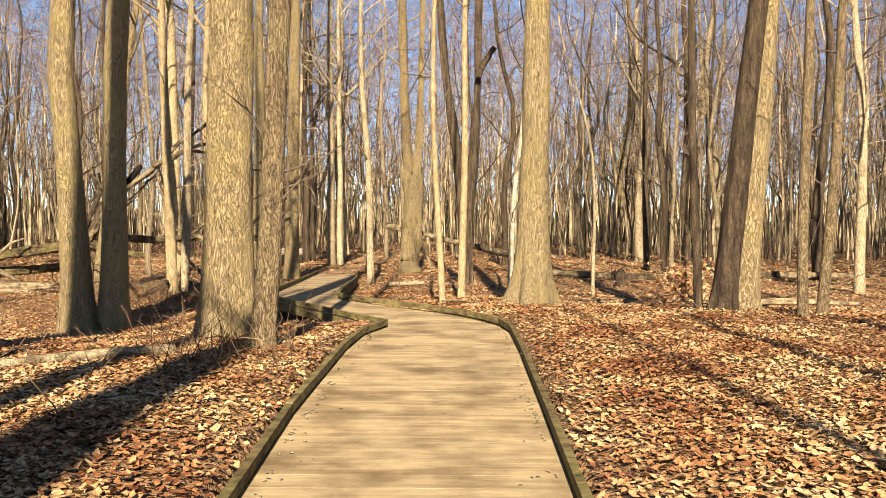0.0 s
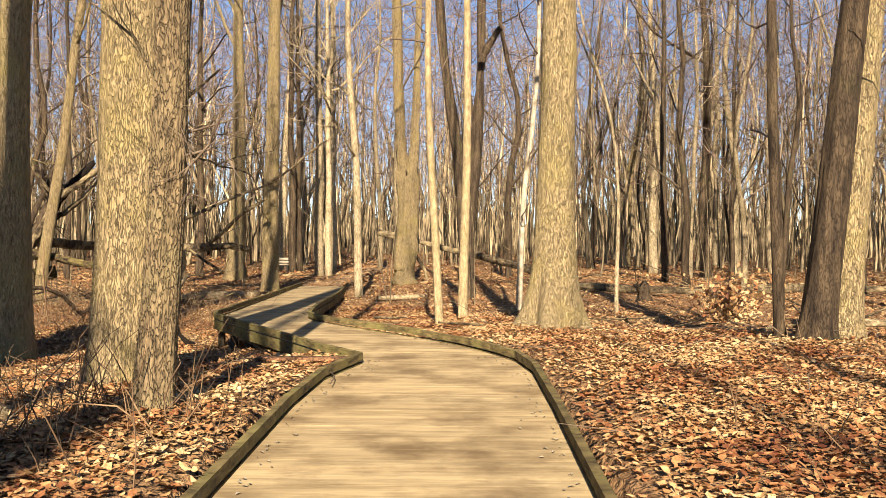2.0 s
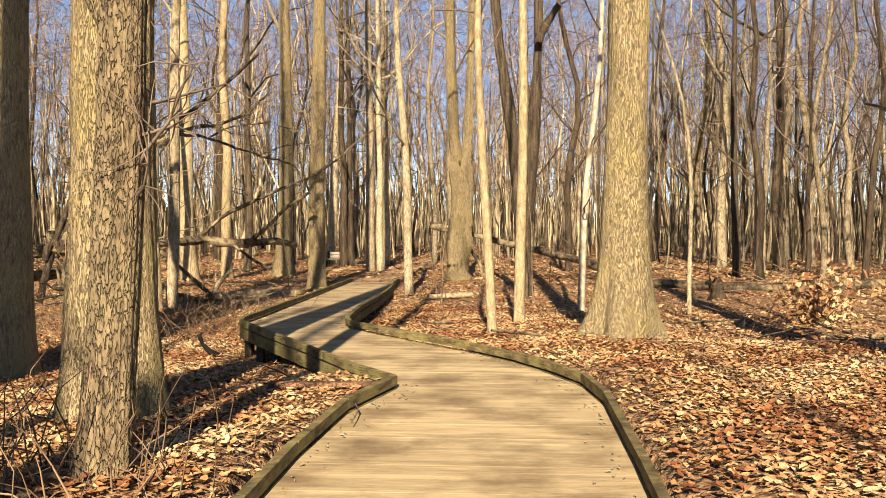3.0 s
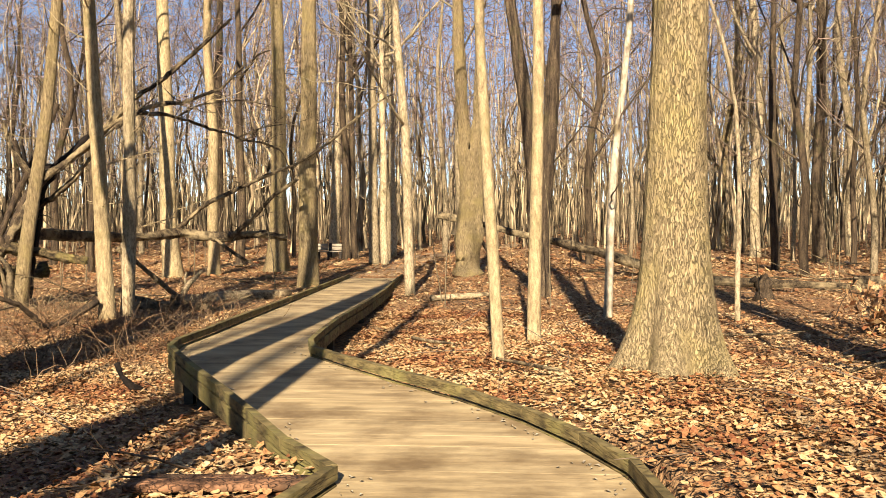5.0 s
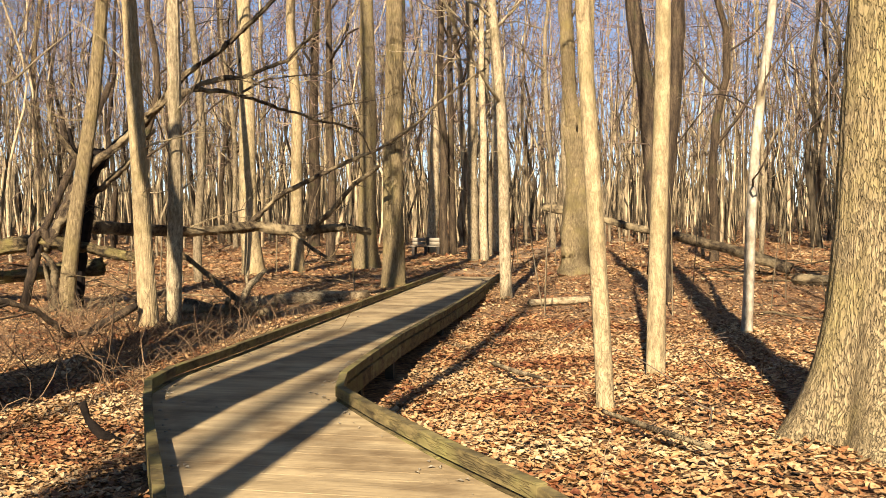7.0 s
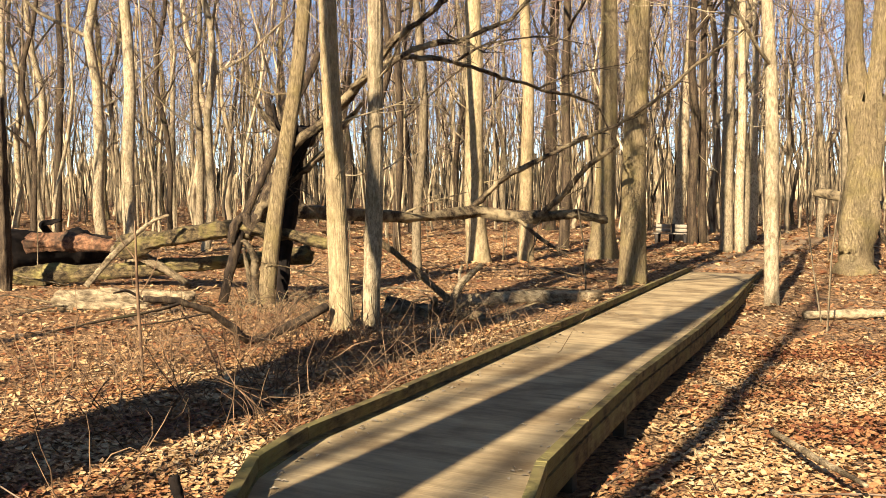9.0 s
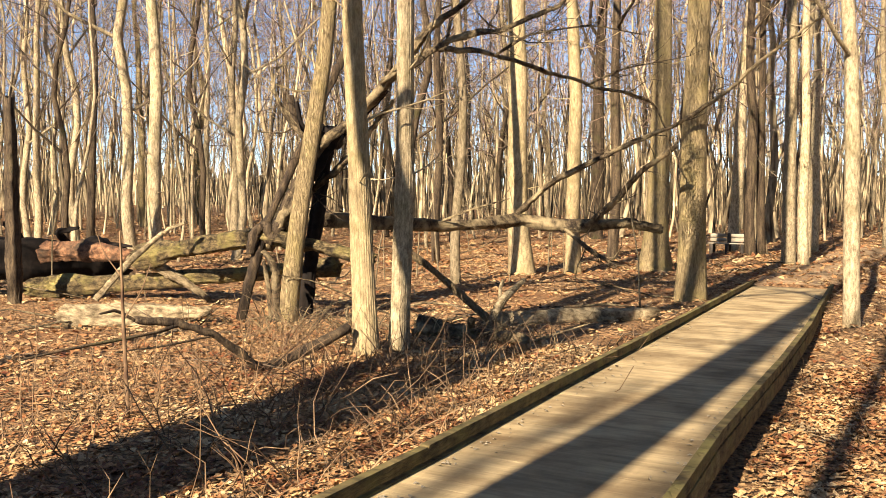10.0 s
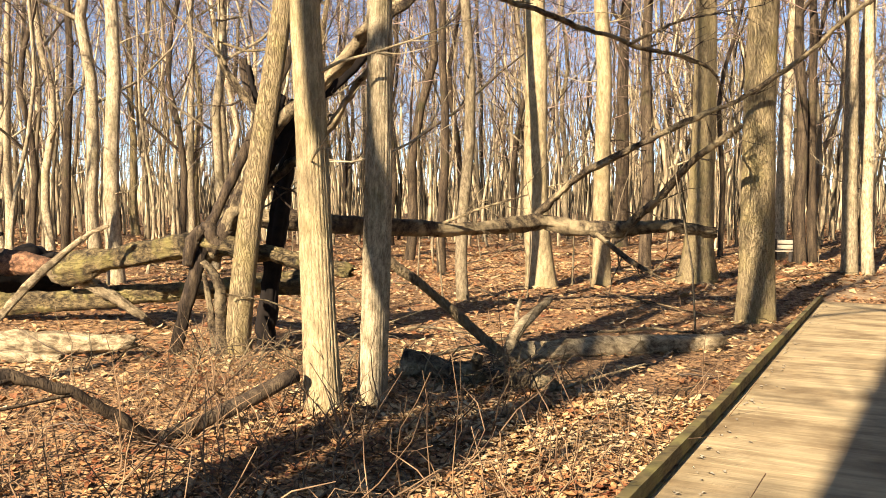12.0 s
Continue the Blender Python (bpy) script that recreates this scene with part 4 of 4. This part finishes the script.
# ---- undergrowth and leaf litter ----
def stems(name, label, n, place, length, radius, mat, seed, bend=0.35, up=(0.3, 1.6)):
    rs = np.random.RandomState(seed)
    g = Geo()
    for _ in range(n):
        x, y = place(rs)
        if edge_left(y) - 0.06 < x < edge_right(y) + 0.06 and y < 37.5:
            continue
        a = rs.rand() * 6.28
        ln = length * rs.uniform(0.4, 1.3)
        p = wander(rs, (x, y, gz(x, y) - 0.02), (math.cos(a), math.sin(a), rs.uniform(*up)), ln, 4, bend)
        p[:, 2] -= np.linspace(0, 1, 5) ** 2 * 0.35 * ln * rs.rand()
        p[:, 2] = np.maximum(p[:, 2], gz(x, y) - 0.01)
        g.tube(p, np.linspace(radius, radius * 0.4, 5) * rs.uniform(0.7, 1.4), 3, cap=False)
    return tagged(part(name, g, mat), label, "undergrowth", kind="stuff")


stems("brambles", "tangle of dry brown bramble stems over leaves", 620, lambda rs: (rs.uniform(-9.5, -3.9), rs.normal(23.0, 2.3)), 0.75, 0.006, stem_mat, 5)
stems("brambles", "dry thin weed stems standing in leaf litter", 420, lambda rs: (rs.uniform(-12, 8), rs.uniform(6, 38)), 0.55, 0.005, stem_mat, 6, 0.2, (0.8, 3))
stems("brambles", "thin twigs sprouting round the foot of oaks", 130, lambda rs: (rs.normal(-2.3, 0.55), rs.normal(10.0, 0.9)), 0.7, 0.005, stem_mat, 7, 0.2, (0.8, 3))
stems("brambles", "long pale arching stems beside the boardwalk", 130, lambda rs: (rs.uniform(-8.0, -4.2), rs.normal(22.3, 1.6)), 1.05, 0.006, stem_mat, 10, 0.22, (0.4, 1.8))
stems("brambles", "dry twigs and grass heaped round the foot of slim trees", 420, lambda rs: (rs.normal(-7.6, 0.9), rs.normal(24.9, 0.7)), 0.4, 0.006, stem_mat, 18, 0.4, (0.1, 1.6))
stems("brambles", "dark dead brushwood by fallen logs", 300, lambda rs: (rs.normal(-8.2, 1.6), rs.normal(26.3, 0.6)), 0.7, 0.009, dead_wood, 19, 0.3, (0.0, 1.0))
stems("brambles", "dry bramble stems and twigs along the boardwalk", 520, lambda rs: (rs.uniform(-11, -4.2), rs.normal(21.6, 1.6)), 0.55, 0.005, stem_mat, 20, 0.35, (0.0, 1.2))
stems("fallen_twigs", "fallen twigs scattered on the leaf litter", 900, lambda rs: (rs.uniform(-16, 14), rs.uniform(3, 45)), 1.0, 0.009, twig_mat, 8, 0.15, (0.0, 0.12))
stems("fallen_branches", "dead branches lying about the forest floor", 150, lambda rs: (rs.uniform(1.5, 20), rs.uniform(17, 48)), 2.4, 0.026, dead_wood, 16, 0.12, (0.0, 0.08))
stems("fallen_branches", "dead branches lying about the forest floor", 90, lambda rs: (rs.uniform(-20, -4.5), rs.uniform(25, 48)), 2.4, 0.026, dead_wood, 17, 0.12, (0.0, 0.08))
stems("saplings", "thin upright saplings in the wood", 110, lambda rs: (rs.uniform(-24, 22), rs.uniform(27, 60)), 3.6, 0.016, bark_pale, 9, 0.05, (5, 12))


def scatter_leaves(n, seed, place, size, name, label):
    """Curled dead leaves, folded on the midrib, with uneven edges."""
    rs = np.random.RandomState(seed)
    xy = place(rs, n)
    if size > 0.08:
        gap = np.maximum(np.interp(xy[:, 1], LY, LX) - xy[:, 0], xy[:, 0] - np.interp(xy[:, 1], RY, RX))
        xy = xy[(gap > 4.5) | (xy[:, 1] > 26)]
    keep = ~((xy[:, 0] > np.interp(xy[:, 1], LY, LX) - 0.02) & (xy[:, 0] < np.interp(xy[:, 1], RY, RX) + 0.02) & (xy[:, 1] < 37.3))
    xy = xy[keep]
    n = len(xy)
    z = floor_z(xy[:, 0], xy[:, 1]) + 0.006 + rs.rand(n) ** 2 * 0.04
    ln, wd = size * rs.uniform(0.55, 1.4, n), size * rs.uniform(0.26, 0.5, n)
    a, tx, ty = rs.rand(n) * 6.28, rs.normal(0, 0.22, n), rs.normal(0, 0.22, n)
    fold, curl = rs.uniform(-0.4, 0.8, n), rs.uniform(-0.5, 1.0, n)
    loc = np.zeros((n, 7, 3))
    for k, (u, v) in enumerate(((-0.5, 0), (0.02, 0), (0.5, 0), (-0.24, -0.75), (0.14, -1.0), (-0.24, 0.75), (0.14, 1.0))):
        uu = u + (rs.normal(0, 0.08, n) if v else 0)
        vv = v * rs.uniform(0.55, 1.15, n)
        loc[:, k] = np.stack([uu * ln, vv * wd, fold * np.abs(vv) * wd + curl * ln * uu ** 2], -1)
    loc[..., 2] += loc[..., 0] * tx[:, None] + loc[..., 1] * ty[:, None]
    c, s = np.cos(a)[:, None], np.sin(a)[:, None]
    out = np.stack([loc[..., 0] * c - loc[..., 1] * s + xy[:, 0:1], loc[..., 0] * s + loc[..., 1] * c + xy[:, 1:2], loc[..., 2] + z[:, None]], -1)
    g = Geo()
    idx = np.arange(n) * 7
    g.v.append(out.reshape(-1, 3))
    for f in ((0, 3, 1), (3, 4, 1), (4, 2, 1), (0, 1, 5), (5, 1, 6), (6, 1, 2)) if size < 0.09 else ((0, 4, 2), (0, 2, 6)):
        g.f.extend(zip((idx + f[0]).tolist(), (idx + f[1]).tolist(), (idx + f[2]).tolist()))
    g.n = n * 7
    return tagged(part(name, g, leaf_mat), label, "leaf litter", kind="stuff")


def near_band(rs, n):
    y = rs.uniform(2.5, 27, n)
    side = rs.rand(n) < 0.5
    off = 0.03 + rs.gamma(1.6, 1.7, n)
    return np.stack([np.where(side, np.interp(y, LY, LX) - off, np.interp(y, RY, RX) + off), y], -1)


scatter_leaves(130000, 11, near_band, 0.06, "leaf_litter", "crisp curled tan and russet fallen leaves")
scatter_leaves(65000, 12, lambda rs, n: np.stack([rs.uniform(-22, 20, n), rs.uniform(12, 50, n)], -1), 0.1, "leaf_litter", "tan and russet fallen leaves farther off")


scatter_leaves(45000, 13, lambda rs, n: np.stack([rs.uniform(-60, 50, n), rs.uniform(36, 100, n)], -1), 0.2, "leaf_litter", "drifts of brown fallen leaves deep in the wood")


def deck_debris(n, seed):
    """Leaf scraps caught along the kerbs, on the deck."""
    rs = np.random.RandomState(seed)
    g = Geo()
    for _ in range(n):
        y = rs.uniform(2, 36)
        off = 0.06 + rs.gamma(1.0, 0.06)
        x = edge_left(y) + 0.03 + off if rs.rand() < 0.55 else edge_right(y) - 0.03 - off
        a, s = rs.rand() * 6.28, rs.uniform(0.008, 0.026)
        z = deck_z(x, y) + 0.008
        c, d = math.cos(a) * s, math.sin(a) * s
        g.add([(x - c, y - d, z), (x + d * 0.5, y - c * 0.5, z + 0.008), (x + c, y + d, z + 0.002), (x - d * 0.5, y + c * 0.5, z + 0.01)], [(0, 1, 2), (0, 2, 3)])
    return tagged(part("leaf_scraps", g, bench_wood), "leaf scraps and bits caught along the kerbs", "leaf litter", kind="stuff")


deck_debris(750, 31)

# shrub that keeps its withered leaves
shrub = thing("shrub", 6.1, 23.8, gz(6.1, 23.8), "low shrub holding withered pale brown leaves", "shrub")
rg = np.random.RandomState(15)
g_st, g_lf = Geo(), Geo()
for _ in range(26):
    a = rg.rand() * 6.28
    p = wander(rg, (rg.normal(0, 0.15), rg.normal(0, 0.15), -0.05), (math.cos(a), math.sin(a), rg.uniform(0.6, 2)), rg.uniform(0.7, 1.5), 5, 0.25)
    g_st.tube(p, np.linspace(0.012, 0.004, 6), 4, cap=False)
    for _ in range(34):
        q = p[rg.randint(1, 6)] + rg.normal(0, 0.1, 3)
        u, w = rg.normal(0, 0.04, 3), rg.normal(0, 0.028, 3)
        g_lf.add([q - u, q + w, q + u, q - w + (0, 0, 0.01)], [(0, 1, 2), (0, 2, 3)])
part("stems", g_st, stem_mat, shrub)
part("leaves", g_lf, leaf_mat, shrub, "withered pale brown leaves")


# ---- bench at the boardwalk's far end ----
def box(g, x0, x1, y0, y1, z0, z1, b=0.006):
    v, f = [], []
    for z, i in ((z0, b), (z0 + b, 0), (z1 - b, 0), (z1, b)):
        v += [(x0 + i, y0 + i, z), (x1 - i, y0 + i, z), (x1 - i, y1 - i, z), (x0 + i, y1 - i, z)]
    f = [(3, 2, 1, 0), (12, 13, 14, 15)]
    for k in range(3):
        f += [(4 * k + i, 4 * k + (i + 1) % 4, 4 * k + 4 + (i + 1) % 4, 4 * k + 4 + i) for i in range(4)]
    g.add(v, f)


bench = thing("bench", -7.6, 47.2, gz(-7.6, 47.2), "weathered wooden bench with pale back boards and dark posts", "bench")
bench.scale = (0.8, 0.8, 0.8)
for x0, x1 in ((-0.75, -0.1), (0.1, 0.75)):
    for z0 in (0.5, 0.68):
        g = Geo()
        box(g, x0, x1, 0.3, 0.34, z0, z0 + 0.15)
        part("back_board", g, bench_wood, bench)
for y0 in (-0.15, 0.0, 0.15):
    g = Geo()
    box(g, -0.8, 0.8, y0, y0 + 0.13, 0.42, 0.46)
    part("seat_board", g, bench_wood, bench)
for x0 in (-0.7, -0.07, 0.56):
    g = Geo()
    box(g, x0, x0 + 0.14, 0.345, 0.42, -0.1, 0.86)
    part("post", g, bench_frame, bench)
    g = Geo()
    box(g, x0, x0 + 0.14, -0.12, 0.0, -0.1, 0.415)
    part("leg", g, bench_frame, bench)

# trodden path beyond the deck
g = Geo()
py = np.linspace(37.25, 75, 60)
pc = np.interp(py, (37, 42, 49, 56, 75), (-4.15, -4.2, -4.0, -2.7, 3.0))
cols = np.linspace(-1, 1, 7)
verts = [(c + 0.85 * k + 0.1 * math.sin(3.1 * y + 2 * k), y, gz(c + k, y) + 0.02 - 0.012 * abs(k) ** 3) for y, c in zip(py, pc) for k in cols]
g.add(verts, [(j * 7 + i, j * 7 + i + 1, (j + 1) * 7 + i + 1, (j + 1) * 7 + i) for j in range(59) for i in range(6)])
tagged(part("path", g, path_mat), "trodden leaf-strewn earth path beyond the boardwalk", "path", kind="structure")

# weathered boards lying under the bend
board = thing("loose_board", -1.35, 13.35, gz(-1.35, 13.35), "reddish weathered board lying beside the boardwalk", "board")
for dy, z, rot in ((0.0, 0.05, 0.1), (0.17, 0.02, 0.04)):
    g = Geo()
    box(g, -0.5, 0.45, -0.07 + dy, 0.07 + dy, z - 0.02, z + 0.02)
    ob = part("plank", g, log_red, board)
    ob.rotation_euler = (0, 0, rot)

# ---- boardwalk ----
walkway = thing("boardwalk", 0, 0, 0, "weathered wooden boardwalk with low mossy kerb timbers", "boardwalk", kind="structure")


def mitred(line):
    p = np.array(line)
    d = np.diff(p, axis=0)
    d /= np.linalg.norm(d, axis=1, keepdims=True)
    t = np.vstack([d[:1], d[:-1] + d[1:], d[-1:]])
    t /= np.linalg.norm(t, axis=1, keepdims=True)
    nrm = np.stack([t[:, 1], -t[:, 0]], -1)
    cosine = np.concatenate([[1], (nrm[1:-1] * np.stack([d[:-1, 1], -d[:-1, 0]], -1)).sum(1), [1]])
    return p, nrm / np.maximum(cosine, 0.6)[:, None]


def kerb(line, seed):
    rs = np.random.RandomState(seed)
    pts = [line[0]]
    for a, b in zip(line[:-1], line[1:]):
        n = max(1, round(math.dist(a, b) / 3.0))
        pts += [(a[0] + (b[0] - a[0]) * i / n, a[1] + (b[1] - a[1]) * i / n) for i in range(1, n + 1)]
    p, nm = mitred(pts)
    for i in range(len(p) - 1):
        d = (p[i + 1] - p[i]) / np.linalg.norm(p[i + 1] - p[i]) * 0.003
        for name, half, lo, hi, mat in (("kerb_timber", 0.03, 0.035, 0.115, kerb_wood), ("rim_board", 0.026, -0.13, 0.009, kerb_wood)):
            hi = hi + (rs.uniform(-0.006, 0.006) if name == "kerb_timber" else 0)
            quad = [p[i] + d - nm[i] * half, p[i] + d + nm[i] * half, p[i + 1] - d + nm[i + 1] * half, p[i + 1] - d - nm[i + 1] * half]
            if (quad[1][0] - quad[0][0]) * (quad[2][1] - quad[0][1]) - (quad[1][1] - quad[0][1]) * (quad[2][0] - quad[0][0]) < 0:
                quad = quad[::-1]
            c = sum(quad) / 4
            inner = [c + (q - c) * (1 - 0.007 / np.linalg.norm(q - c) * 1.4) for q in quad]
            v = [(q[0], q[1], deck_z(*q) + lo) for q in quad] + [(q[0], q[1], deck_z(*q) + hi - 0.008) for q in quad] + [(q[0], q[1], deck_z(*q) + hi) for q in inner]
            f = [(3, 2, 1, 0), (8, 9, 10, 11)] + [(4 * k + j, 4 * k + (j + 1) % 4, 4 * k + 4 + (j + 1) % 4, 4 * k + 4 + j) for k in range(2) for j in range(4)]
            g = Geo()
            g.add(v, f)
            part(name, g, mat, walkway, smooth=False)
        if p[i][1] > 13.5:
            g = Geo()
            x, y = p[i]
            x += 0.1 if line is LEFT else -0.1
            box(g, x - 0.045, x + 0.045, y - 0.045, y + 0.045, gz(x, y) - 0.3, deck_z(x, y) - 0.03)
            part("post", g, under_wood, walkway, smooth=False)


kerb(LEFT, 41)
kerb(RIGHT, 42)
rg = np.random.RandomState(43)
y = -6.9
while y < 37.1:
    w = 0.1427
    x0, x1, x2, x3 = edge_left(y) + 0.028, edge_right(y) - 0.028, edge_right(y + w) - 0.028, edge_left(y + w) + 0.028
    dz = rg.uniform(-0.0006, 0.0006)
    quad = [(x0, y), (x1, y), (x2, y + w), (x3, y + w)]
    top = [(x0, y + 0.0005), (x1, y + 0.0005), (x2, y + w - 0.0005), (x3, y + w - 0.0005)]
    v = [(a, b, deck_z(a, b) - 0.038 + dz) for a, b in quad] + [(a, b, deck_z(a, b) - 0.0007 + dz) for a, b in quad] + [(a, b, deck_z(a, b) + dz) for a, b in top]
    f = [(3, 2, 1, 0), (8, 9, 10, 11)] + [(4 * k + j, 4 * k + (j + 1) % 4, 4 * k + 4 + (j + 1) % 4, 4 * k + 4 + j) for k in range(2) for j in range(4)]
    g = Geo()
    g.add(v, f)
    part("plank", g, deck_wood, walkway, smooth=False)
    y += 0.143
